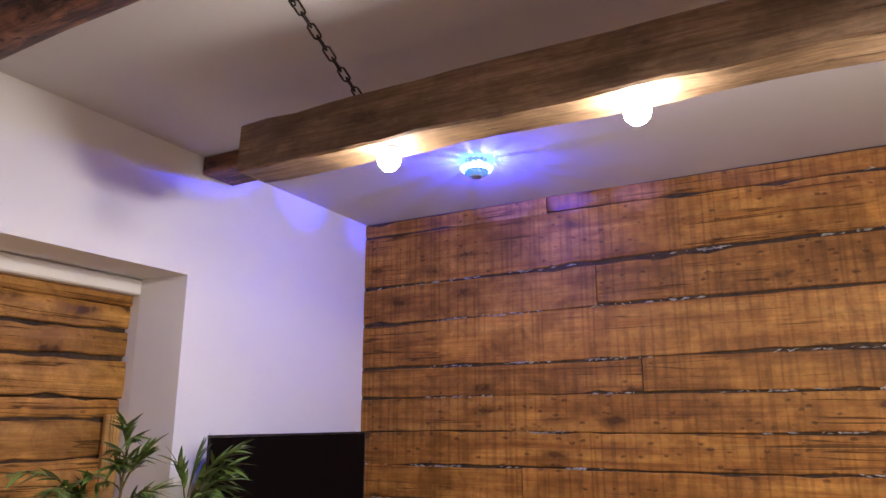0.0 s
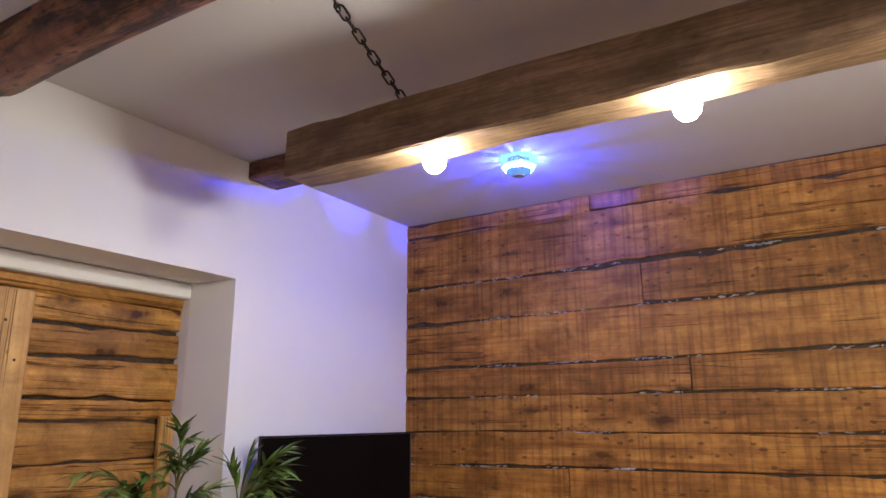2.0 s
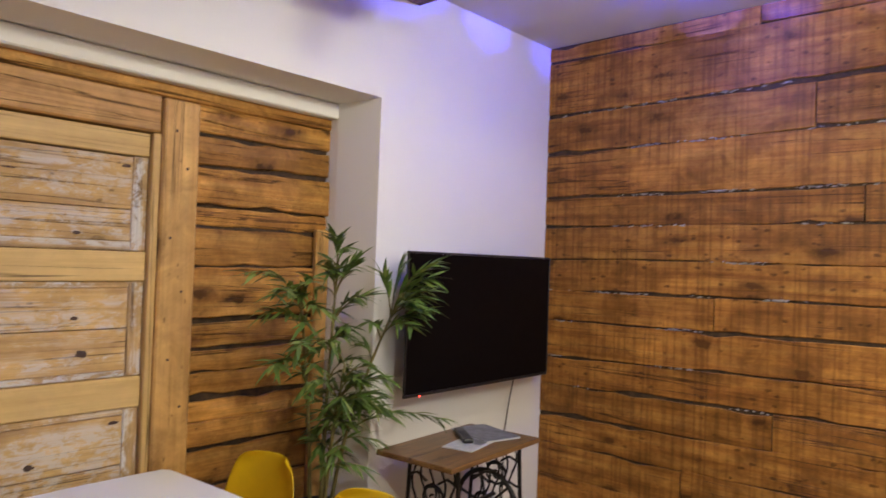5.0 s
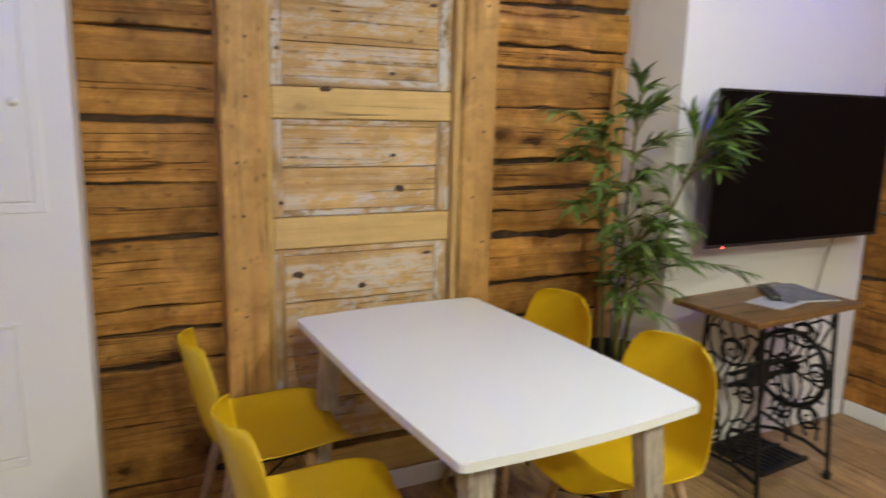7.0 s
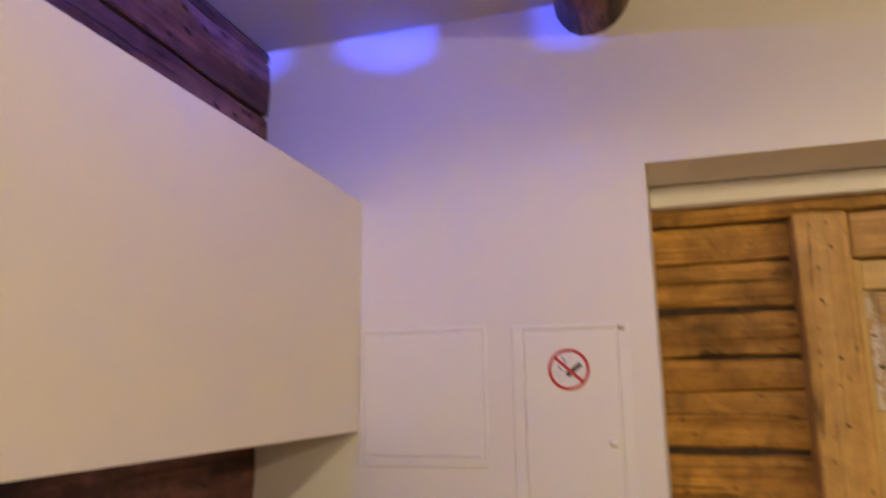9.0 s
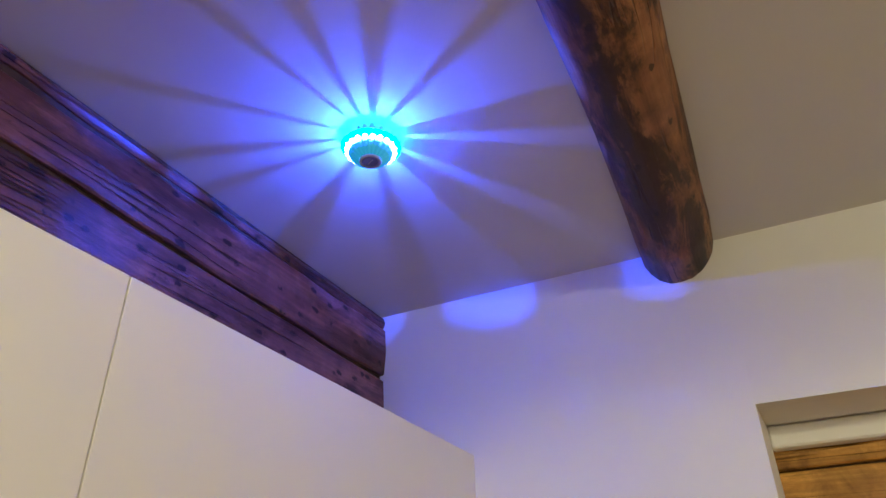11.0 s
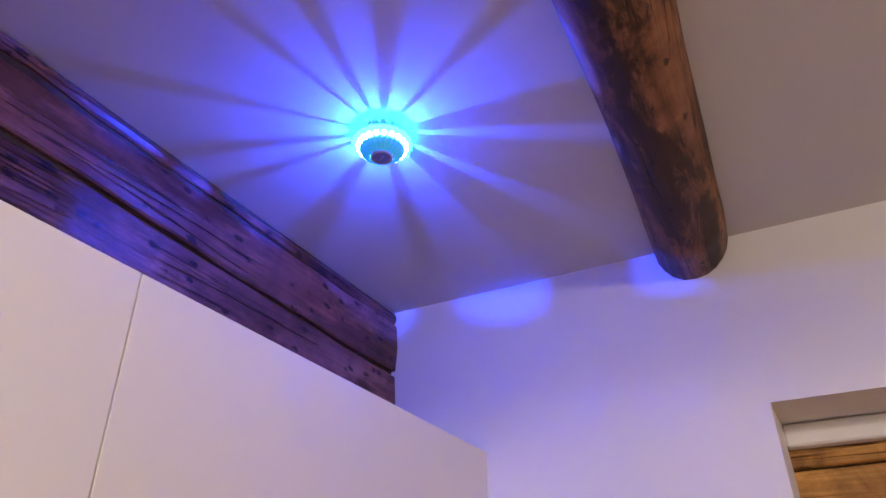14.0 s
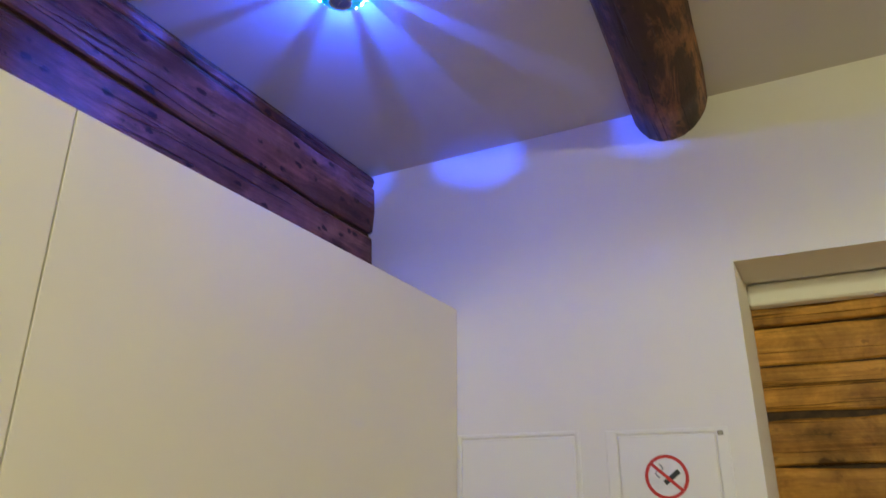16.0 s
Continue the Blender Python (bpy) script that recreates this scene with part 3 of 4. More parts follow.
M_RIMGREY = plain("cap_rim_grey", (0.45, 0.45, 0.55), 0.35)
# grey cap with the LEDs' blue light tinted into its colour
M_CAP_BLUELIT = plain("cap_grey_blue_lit", (0.15, 0.17, 0.4), 0.4)
M_DISCO = lit_glass("disco_bowl_blue", (0.1, 0.4, 0.55), (0.0, 0.36, 0.62), 0.34)
M_DISCOV = lit_glass("disco_bowl_violet", (0.2, 0.35, 0.55), (0.06, 0.2, 0.55), 0.5)
disco(DISCO[0], M_LED, M_BEAD, M_DISCO, "round ribbed disco lamp glowing blue on the ceiling", 0)
disco(DISCO[1], M_LEDV, M_BEADV, M_DISCOV, "round ribbed disco lamp glowing blue and violet on the ceiling", 128)
lamp_point("disco_light", (DISCO[0][0], DISCO[0][1], H - 0.020), (0.012, 0.055, 1.0), 42, 0.002)
lamp_point("disco_light", (DISCO[1][0], DISCO[1][1], H - 0.020), (0.05, 0.05, 1.0), 32, 0.002)

# opal ceiling lamp over the rear of the kitchen
opal = base("ceiling_lamp", 1.62, -3.2, H, "round white opal ceiling lamp, switched on", "ceiling lamp")
part("plate", lathe([(0, 0), (0.17, 0), (0.17, -0.02), (0, -0.02)], 32), M_HATCH, opal)
part("shade", lathe([(0.165, -0.021), (0.162, -0.05), (0.13, -0.075), (0.07, -0.09), (0, -0.094)], 32), M_OPAL, opal, "glowing opal glass shade", True)
lamp_spot("ceiling_lamp_light", (1.62, -3.2, H - 0.1), (1.0, 0.91, 0.74), 84, 0.1, 175).data.spot_blend = 0.12


# ---- old door in the niche ----
door = base("door_1", 1.745, NB - 0.03, 0, "old panelled door with flaking white paint, set in a pine frame", "door", kind="structure")


def dpart(name, x0, z0, x1, z1, d, material, label="", b=0.004):
    return part(name, box(x0 - 1.745, -d, z0, x1 - 1.745, 0.06, z1, b), material, door, label)


dpart("post", 1.598, 0.0, 1.740, 2.052, 0.045, M_POST, "pine door post", 0.007)
dpart("post", 2.443, 0.0, 2.579, 2.042, 0.05, M_POST, "pine door post", 0.007)
dpart("header", 1.742, 1.917, 2.441, 2.047, 0.035, M_HEAD, "pine header board", 0.006)
dpart("bead", 1.742, 0.0, 1.7605, 1.914, 0.022, M_STRIP, "narrow pale pine bead", 0.003)
dpart("bead", 2.4145, 0.0, 2.4425, 1.914, 0.034, M_STRIP, "narrow pale pine bead", 0.003)
for z0, z1 in ((1.828, 1.910), (1.395, 1.497), (0.962, 1.068), (0.02, 0.2)):
    dpart("rail", 1.762, z0, 2.413, z1, 0.015, M_RAIL, "yellow pine rail")
for z0, z1 in ((1.642, 1.822), (1.532, 1.639), (1.236, 1.372), (1.092, 1.233), (0.77, 0.936), (0.58, 0.767), (0.4, 0.577), (0.225, 0.397)):
    dpart("panel", 1.800, z0, 2.360, z1, 0.004, M_PANEL, "", 0.002)
# flaked edges round each panel, a step higher than its field
for z0, z1 in ((1.499, 1.826), (1.070, 1.393), (0.202, 0.960)):
    dpart("panel_edge", 1.762, z0, 1.7994, z1, 0.0075, M_STILE, "strip thick with flaked white paint", 0.003)
    dpart("panel_edge", 2.3606, z0, 2.413, z1, 0.0075, M_STILE, "strip thick with flaked white paint", 0.003)
for z0, z1 in ((1.499, 1.5314), (1.3726, 1.393), (1.070, 1.0914), (0.9366, 0.960)):
    dpart("panel_edge", 1.800, z0, 2.360, z1, 0.0075, M_STILE_X, "strip thick with flaked white paint", 0.003)


def knot(x, z, w, h, d, seed):
    """A dark knot: a low uneven oval on the wood."""
    rng = random.Random(seed)
    bm = bmesh.new()
    ring = []
    for k in range(14):
        a = k * math.tau / 14
        q = rng.uniform(0.75, 1.15)
        ring.append(bm.verts.new((x - 1.745 + w * q * math.cos(a), -d - 0.0005, z + h * q * math.sin(a))))
    top = bm.verts.new((x - 1.745, -d - 0.0014, z))
    for k in range(14):
        bm.faces.new((ring[k], ring[(k + 1) % 14], top))
    part("knot", bm, M_KNOT, door)


for k, (x, z, w, h, d) in enumerate(((2.216, 1.156, 0.020, 0.013, 0.004), (1.944, 1.492, 0.022, 0.008, 0.015), (2.19, 1.273, 0.013, 0.007, 0.004), (1.845, 0.868, 0.021, 0.012, 0.004), (2.075, 0.812, 0.016, 0.010, 0.004),
                                     (2.33, 0.915, 0.02, 0.006, 0.004), (1.79, 1.118, 0.009, 0.007, 0.009), (1.985, 1.742, 0.022, 0.003, 0.004), (2.338, 1.79, 0.018, 0.006, 0.004), (2.185, 1.553, 0.013, 0.006, 0.004), (1.777, 1.70, 0.006, 0.005, 0.009), (1.785, 1.615, 0.008, 0.007, 0.009))):
    knot(x, z, w, h, d, 50 + k)
for x, z in ((1.68, 1.64), (1.678, 1.46), (1.645, 1.255), (1.661, 1.085), (1.657, 0.915), (1.66, 0.75), (1.65, 1.80), (1.69, 1.95), (2.49, 1.93), (2.535, 1.80), (2.48, 1.55), (2.53, 1.36), (2.49, 1.12), (2.54, 0.95)):
    part("nail", lathe([(0, 0), (0.0055, 0), (0.0045, 0.0012), (0, 0.0016)], 8), M_KNOT, door, at=pose(x - 1.745, -0.045 if x < 2 else -0.05, z, 90))


# ---- wall hatches and sign ----
def hatch(x0, z0, x1, z1, label, knob=False, frame_w=0.03):
    h = base("wall_hatch", (x0 + x1) / 2, 0, z0, label, "wall hatch", "hatches in the white wall")
    w, t = (x1 - x0) / 2, z1 - z0
    bm = box(-w, -0.0045, 0, -w + frame_w, 0.002, t, 0.002)
    box(w - frame_w, -0.0045, 0, w, 0.002, t, 0.002, 1, bm)
    box(-w + frame_w, -0.0045, t - 0.012, w - frame_w, 0.002, t, 0.002, 1, bm)
    box(-w + frame_w, -0.0045, 0, w - frame_w, 0.002, 0.025, 0.002, 1, bm)
    part("frame", bm, M_HATCH, h)
    leaf = part("door", box(-w + frame_w + 0.003, -0.006, 0.028, w - frame_w - 0.003, 0.001, t - 0.015, 0.003), M_HATCH, h)
    if knob:
        part("knob", lathe([(0, 0), (0.012, 0), (0.012, 0.004), (0.006, 0.012), (0, 0.013)], 16), M_HATCH, leaf, at=pose(w - 0.055, -0.006, t * 0.47, 90))
        part("catch", box(w - 0.026, -0.012, t - 0.022, w - 0.012, -0.006, t - 0.01, 0.002), M_STEEL, h)
    return h


hatch(0.362, 1.358, 0.743, 1.745, "white flush wall hatch beside the cabinet", False, 0.012)
hatch(0.816, 1.151, 1.133, 1.740, "white painted fuse cabinet door with a small knob", True)
hatch(0.661, 0.47, 1.046, 0.868, "white flush wall hatch low on the wall", False, 0.012)

sign = base("no_smoking_sign", 0.970, -0.0062, 1.618, "round no smoking sticker with red ring on the fuse cabinet", "sign")
part("disc", lathe([(0, 0), (0.054, 0), (0.054, 0.001), (0, 0.001)], 40), M_STICK, sign, at=pose(0, 0, 0, 90))
part("ring", lathe([(0.047, 0.001), (0.0555, 0.001), (0.0555, 0.002), (0.047, 0.002), (0.047, 0.001)], 40), M_RED, sign, "red ring", at=pose(0, 0, 0, 90))
part("bar", box(-0.048, -0.0026, -0.004, 0.048, -0.001, 0.004), M_RED, sign, "red slanted bar", at=pose(0, 0, 0, 0, 42))
part("cigarette", box(-0.012, -0.002, -0.0065, 0.036, -0.001, 0.0065), M_INK, sign, "black cigarette", at=pose(0.004, 0, -0.008, 0, -38))
bm = tube([(-0.006, -0.0015, 0.004), (-0.014, -0.0015, 0.012), (-0.008, -0.0015, 0.022), (-0.016, -0.0015, 0.032)], 0.0028, 6)
tube([(-0.018, -0.0015, -0.002), (-0.028, -0.0015, 0.008), (-0.022, -0.0015, 0.02)], 0.0028, 6, bm)
for v in bm.verts:
    v.co.y = -0.0015 + (v.co.y + 0.0015) * 0.15
part("smoke", bm, M_SMOKE, sign, "grey smoke curl")

# ---- kitchen ----
def wall_cabinet(y0, y1):
    c = base("wall_cabinet", 0, (y0 + y1) / 2, 1.452, "white handleless wall cabinet above the worktop", "kitchen cabinet", "wall cabinets")
    w = (y1 - y0) / 2
    part("body", box(0.042, -w + 0.001, 0, 0.34, w - 0.001, 0.688), M_CAB, c)
    part("door", box(0.342, -w + 0.0012, 0.002, 0.36, w - 0.0012, 0.689, 0.0007), M_CAB, c)
    return c


wall_cabinet(-1.369, -0.001)
wall_cabinet(-2.2, -1.370)


def base_cabinet(y0, y1):
    c = base("base_cabinet", 0, (y0 + y1) / 2, 0, "white kitchen base cabinet under the wooden worktop", "kitchen cabinet", "base cabinets")
    w = (y1 - y0) / 2
    part("plinth", box(0.042, -w + 0.001, 0, 0.5, w - 0.001, 0.1), M_CAB, c)
    bm = box(0.042, -w + 0.001, 0.1, 0.55, -w + 0.018, 0.858)
    box(0.042, w - 0.018, 0.1, 0.55, w - 0.001, 0.858, 0, 1, bm)
    box(0.042, -w + 0.018, 0.1, 0.55, w - 0.018, 0.118, 0, 1, bm)
    part("body", bm, M_CAB, c)
    part("door", box(0.552, -w + 0.002, 0.104, 0.57, w - 0.002, 0.856, 0.0015), M_CAB, c)
    return c


for k in range(3):
    base_cabinet(-0.6 * (k + 1) - 0.002, -0.6 * k - 0.003)

# worktop with a round hole for the basin
SX, SY, SR = 0.32, -0.275, 0.197
bm = bmesh.new()
outer, inner = [], []
for k in range(48):
    a = k * math.tau / 48
    c, s = math.cos(a), math.sin(a)
    f = min((0.61 - SX) / c if c > 1e-6 else (0.042 - SX) / c if c < -1e-6 else 9, (-0.001 - SY) / s if s > 1e-6 else (-0.62 - SY) / s if s < -1e-6 else 9)
    outer.append((SX + f * c, SY + f * s))
    inner.append((SX + SR * c, SY + SR * s))
corners = [(0.61, -0.001), (0.042, -0.001), (0.042, -0.62), (0.61, -0.62)]
for c in corners:
    i = min(range(48), key=lambda k: (outer[k][0] - c[0]) ** 2 + (outer[k][1] - c[1]) ** 2)
    outer[i] = c
for z0, z1 in ((0.86, 0.9),):
    ot, it = [bm.verts.new((x, y, z1)) for x, y in outer], [bm.verts.new((x, y, z1)) for x, y in inner]
    ob_, ib = [bm.verts.new((x, y, z0)) for x, y in outer], [bm.verts.new((x, y, z0)) for x, y in inner]
    for k in range(48):
        n = (k + 1) % 48
        bm.faces.new((ot[k], ot[n], it[n], it[k]))
        bm.faces.new((ob_[n], ob_[k], ib[k], ib[n]))
        bm.faces.new((ob_[k], ob_[n], ot[n], ot[k]))
        bm.faces.new((it[k], it[n], ib[n], ib[k]))
box(0.042, -2.2, 0.86, 0.61, -0.6201, 0.9, 0, 1, bm)
tagged(from_bm("worktop", bm, M_COUNTER), "dark oak kitchen worktop with a round sink cut-out", "worktop")
basin = base("sink", SX, SY, 0.9, "round stainless steel sink in the worktop", "sink")
part("basin", lathe([(0.205, 0.001), (0.205, 0.004), (0.19, 0.005), (0.183, -0.005), (0.176, -0.13), (0.16, -0.15), (0.03, -0.155), (0.0, -0.155), (0.0, -0.158), (0.16, -0.154), (0.182, -0.13), (0.188, 0.0), (0.205, 0.001)], 40), M_STEEL, basin, "", True)
part("drain", lathe([(0, -0.15), (0.022, -0.15), (0.028, -0.1545), (0, -0.1545)], 20), M_BEZEL, basin)
tap = base("tap", 0.14, -0.245, 0.9, "brushed steel gooseneck kitchen tap", "tap")
part("body", lathe([(0, 0), (0.026, 0), (0.026, 0.01), (0.019, 0.016), (0.017, 0.1), (0, 0.1)], 20), M_STEEL, tap, "", True)
neck = [(0, 0, 0.09), (0, 0, 0.27)] + [(0.095 - 0.095 * math.cos(a), -0.06 + 0.06 * math.cos(a), 0.27 + 0.1 * math.sin(a)) for a in (0.4, 0.8, 1.2, 1.6, 2.0, 2.4, 2.8)] + [(0.192, -0.121, 0.25), (0.194, -0.122, 0.22)]
part("spout", tube(neck, 0.011, 12), M_STEEL, tap, "", True)
part("lever", tube([(0.0, 0.017, 0.07), (0.0, 0.05, 0.085), (0.0, 0.09, 0.12)], 0.006, 8), M_STEEL, tap)
soap = base("soap_bottle", 0.075, -0.065, 0.9, "white dish soap bottle with a blue label by the sink", "bottle")
part("bottle", lathe([(0, 0), (0.04, 0), (0.043, 0.01), (0.043, 0.13), (0.034, 0.16), (0.014, 0.175), (0.014, 0.19), (0, 0.19)], 20), M_STICK, soap, "", True)
part("label", lathe([(0.0435, 0.035), (0.0442, 0.036), (0.0442, 0.085), (0.0435, 0.086)], 20), M_BLUE, soap, "blue paper label")
part("cap", lathe([(0, 0.19), (0.015, 0.19), (0.013, 0.215), (0.006, 0.225), (0, 0.226)], 16), M_SOAP, soap, "pale green cap")

# ---- television ----
tv = base("television", 3.848, -0.13, 0.935, "large black flat television on the white wall, switched off", "television")
part("back_shell", box(-0.505, 0.006, 0.02, 0.505, 0.03, 0.585, 0.006, 2), M_TVBACK, tv, "grey back shell")
part("hump", box(-0.3, 0.031, 0.1, 0.3, 0.07, 0.42, 0.012, 2), M_BEZEL, tv)
bm = box(-0.5275, -0.006, 0, 0.5275, 0.0055, 0.012, 0.002)
box(-0.5275, -0.006, 0.597, 0.5275, 0.0055, 0.605, 0.002, 1, bm)
box(-0.5275, -0.006, 0.012, -0.5195, 0.0055, 0.597, 0.002, 1, bm)
box(0.5195, -0.006, 0.012, 0.5275, 0.0055, 0.597, 0.002, 1, bm)
part("bezel", bm, M_BEZEL, tv)
part("screen", box(-0.519, -0.003, 0.0125, 0.519, 0.005, 0.5965), M_SCREEN, tv)
part("bracket", box(-0.2, 0.071, 0.16, 0.2, 0.129, 0.36, 0.004), M_IRON, tv)
part("standby_light", box(-0.44, -0.0075, -0.002, -0.434, -0.0062, 0.003), M_REDLED, tv)
cord = [(0.33, 0.055, 0.02), (0.33, 0.075, -0.06), (0.325, 0.09, -0.16), (0.31, 0.1, -0.3), (0.32, 0.105, -0.6), (0.3, 0.108, -0.85)]
part("power_cord", tube(cord, 0.0035, 6), M_CORD, tv, "thin dark power cord")

# ---- dining table ----
table = base("dining_table", 2.166, -0.371, 0, "white lacquered dining table with splayed pale legs", "table", rz=2.3)
out = []
for cx, cy, a0 in ((0.318, 0.518, 0), (-0.318, 0.518, 90), (-0.318, -0.518, 180), (0.318, -0.518, 270)):
    for k in range(5):
        a = radians(a0 + 22.5 * k)
        out.append((cx + 0.022 * math.cos(a), cy + 0.022 * math.sin(a)))
    if a0 in (0, 180):
        s = 1 if a0 == 0 else -1
        out += [(s * x, s * (0.54 + 0.016 * (1 - (x / 0.315) ** 2))) for x in (0.2, 0.1, 0.0, -0.1, -0.2)]
    else:
        s = -1 if a0 == 90 else 1
        out += [(s * (0.340 + 0.012 * (1 - (y / 0.5) ** 2)), s * y) for y in (-0.4, -0.2, 0.0, 0.2, 0.4)]
part("tabletop", prism(out, 0.728, 0.75, None, 0.005), M_TABLE, table)
for sx in (-1, 1):
    part("apron", box(sx * 0.25 - 0.01, -0.42, 0.67, sx * 0.25 + 0.01, 0.42, 0.727, 0.002), M_TABLE, table)
    for sy in (-1, 1):
        bm = bmesh.new()
        rings = [[bm.verts.new((x, y, z)) for x, y in ((cx - w, cy - w2), (cx + w, cy - w2), (cx + w, cy + w2), (cx - w, cy + w2))]
                 for z, cx, cy, w, w2 in ((0.727, sx * 0.245, sy * 0.45, 0.034, 0.026), (0.4, sx * 0.265, sy * 0.475, 0.027, 0.022), (0.0, sx * 0.288, sy * 0.505, 0.017, 0.017))]
        for a, b in zip(rings, rings[1:]):
            for k in range(4):
                bm.faces.new((a[k], a[(k + 1) % 4], b[(k + 1) % 4], b[k]))
        bm.faces.new(rings[0])
        bm.faces.new(rings[-1][::-1])
        bmesh.ops.bevel(bm, geom=[e for e in bm.edges if abs(e.verts[0].co.z - e.verts[1].co.z) > 0.1], offset=0.006, segments=2, profile=0.5, affect="EDGES")
        part("leg", bm, M_WASHED, table, "whitewashed wooden leg")


# ---- yellow shell chairs ----
def make_chair(x, y, rz):
    """Faces local +x."""
    ch = base("dining_chair", x, y, 0, "yellow plastic shell chair on beech legs by the table", "chair", "chairs round the table", rz)
    prof = [(0.235, 0.425, 0.150), (0.225, 0.44, 0.185), (0.17, 0.452, 0.215), (0.08, 0.446, 0.228), (-0.02, 0.438, 0.23), (-0.1, 0.442, 0.228), (-0.155, 0.47, 0.222),
            (-0.185, 0.525, 0.214), (-0.2, 0.6, 0.205), (-0.215, 0.67, 0.192), (-0.228, 0.73, 0.175), (-0.236, 0.765, 0.145), (-0.239, 0.782, 0.1)]
    bm = bmesh.new()
    rows, n = [], 12
    for px, pz, w in prof:
        row = []
        for k in range(n + 1):
            f = -1 + 2 * k / n
            lift = 0.045 * abs(f) ** 3 * (1 if px > -0.12 else 0.4)
            fwd = 0.055 * abs(f) ** 2.5 if pz > 0.46 and px < -0.1 else 0.0
            row.append(bm.verts.new((px + fwd, f * w, pz + (lift if pz < 0.5 else 0))))
        rows.append(row)
    for a, b in zip(rows, rows[1:]):
        for k in range(n):
            bm.faces.new((a[k], a[k + 1], b[k + 1], b[k]))
    shell = part("shell", bm, M_YELLOW, ch, "glossy yellow moulded seat shell", True)
    so = shell.modifiers.new("thickness", "SOLIDIFY")
    so.thickness, so.offset = 0.007, 0
    su = shell.modifiers.new("round", "SUBSURF")
    su.levels = su.render_levels = 1
    for sx in (-1, 1):
        for sy in (-1, 1):
            part("leg", tube([(sx * 0.11 - 0.01, sy * 0.11, 0.425), (sx * 0.2 - 0.01, sy * 0.2, 0.0)], 0.014, 10, radii=[0.017, 0.011]), M_LEGWOOD, ch, "", True)
    for sy in (-1, 1):
        part("brace", tube([(-0.14, sy * 0.14, 0.3), (0.12, sy * 0.14, 0.3)], 0.004, 6), M_IRON, ch)
        part("brace", tube([(sy * 0.13 - 0.01, -0.14, 0.3), (-sy * 0.13 - 0.01, 0.14, 0.3)], 0.004, 6), M_IRON, ch)
    part("mount", box(-0.13, -0.12, 0.415, 0.11, 0.12, 0.43, 0.004), M_BEZEL, ch)
    return ch


chair = make_chair(2.565, -0.575, 180)
copy_thing(chair, pose(2.573, -0.015, 0, 0, 0, 182))
copy_thing(chair, pose(1.677, -0.565, 0, 0, 0, 1))
copy_thing(chair, pose(1.663, -0.02, 0, 0, 0, 0))

# ---- sewing machine table ----
sew = base("sewing_machine_table", 3.556, -0.256, 0, "old cast iron sewing machine stand with a brown wooden top", "side table", rz=4)
part("tabletop", box(-0.325, -0.19, 0.718, 0.325, 0.19, 0.74, 0.005, 2), M_TOP, sew, "varnished brown wooden top")


def side_frame(px):
    f = part("side_frame", tube([(px, -0.17, 0.03), (px, -0.145, 0.3), (px, -0.13, 0.5), (px, -0.12, 0.712)], 0.009, 8), M_IRON, sew, "cast iron scrollwork frame")

    def add(points, r=0.006, closed=False):
        part("scroll", tube(points, r, 6, None, closed), M_IRON, f)

    add([(px, 0.17, 0.03), (px, 0.145, 0.3), (px, 0.13, 0.5), (px, 0.12, 0.712)], 0.009)
    add([(px, -0.12, 0.705), (px, 0.12, 0.705)], 0.008)
    add([(px, -0.165, 0.09), (px, -0.06, 0.12), (px, 0.06, 0.12), (px, 0.165, 0.09)], 0.008)
    for k in range(-2, 3):
        add([(px, 0.045 * k + 0.02 * math.sin(3.1 * i / 3 + k), 0.14 + 0.56 * i / 14) for i in range(15)], 0.005)
    for cy, cz, r in ((-0.06, 0.22, 0.045), (0.06, 0.22, 0.045), (0.0, 0.56, 0.05), (-0.075, 0.42, 0.035), (0.075, 0.42, 0.035)):
        add([(px + 0.004, cy + r * math.cos(a * math.tau / 14), cz + r * math.sin(a * math.tau / 14)) for a in range(14)], 0.006, True)
        add([(px + 0.004, cy + r * (1 - i / 12) * math.cos(i * 0.8), cz + r * (1 - i / 12) * math.sin(i * 0.8)) for i in range(11)], 0.0045)
    for i in range(5):
        for s in (-1, 1):
            z = 0.18 + 0.11 * i
            add([(px - 0.004, s * 0.03, z), (px - 0.006, s * 0.075, z + 0.028), (px - 0.004, s * 0.12, z + 0.012)], 0.0055)
    for s in (-1, 1):
        part("castor", lathe([(0, 0), (0.012, 0), (0.017, 0.006), (0.017, 0.028), (0.01, 0.034), (0, 0.034)], 12, None, px, s * 0.17), M_IRON, f)


side_frame(-0.19)
side_frame(0.265)
part("cross_bar", box(-0.19, -0.01, 0.415, 0.265, 0.01, 0.433, 0.004), M_IRON, sew)
part("cross_bar", box(-0.19, -0.01, 0.462, 0.265, 0.01, 0.476, 0.004), M_IRON, sew)
part("plate", box(-0.075, -0.018, 0.395, 0.045, 0.018, 0.49, 0.006), M_IRON, sew, "black cast maker's plate")
bm = tube([(-0.19, 0.0, 0.13), (0.04, 0.0, 0.27), (0.265, 0.0, 0.13)], 0.008, 6)
part("brace", bm, M_IRON, sew)
treadle = part("treadle", box(-0.14, -0.15, 0.1, 0.15, -0.135, 0.116), M_IRON, sew, "black iron foot treadle")
for z in (0.095, -0.03):
    part("bar", box(-0.14, z, 0.1, 0.15, z + 0.015, 0.116), M_IRON, treadle)
for i in range(9):
    part("slat", box(-0.13 + 0.031 * i, -0.134, 0.102, -0.112 + 0.031 * i, 0.094, 0.114), M_IRON, treadle)
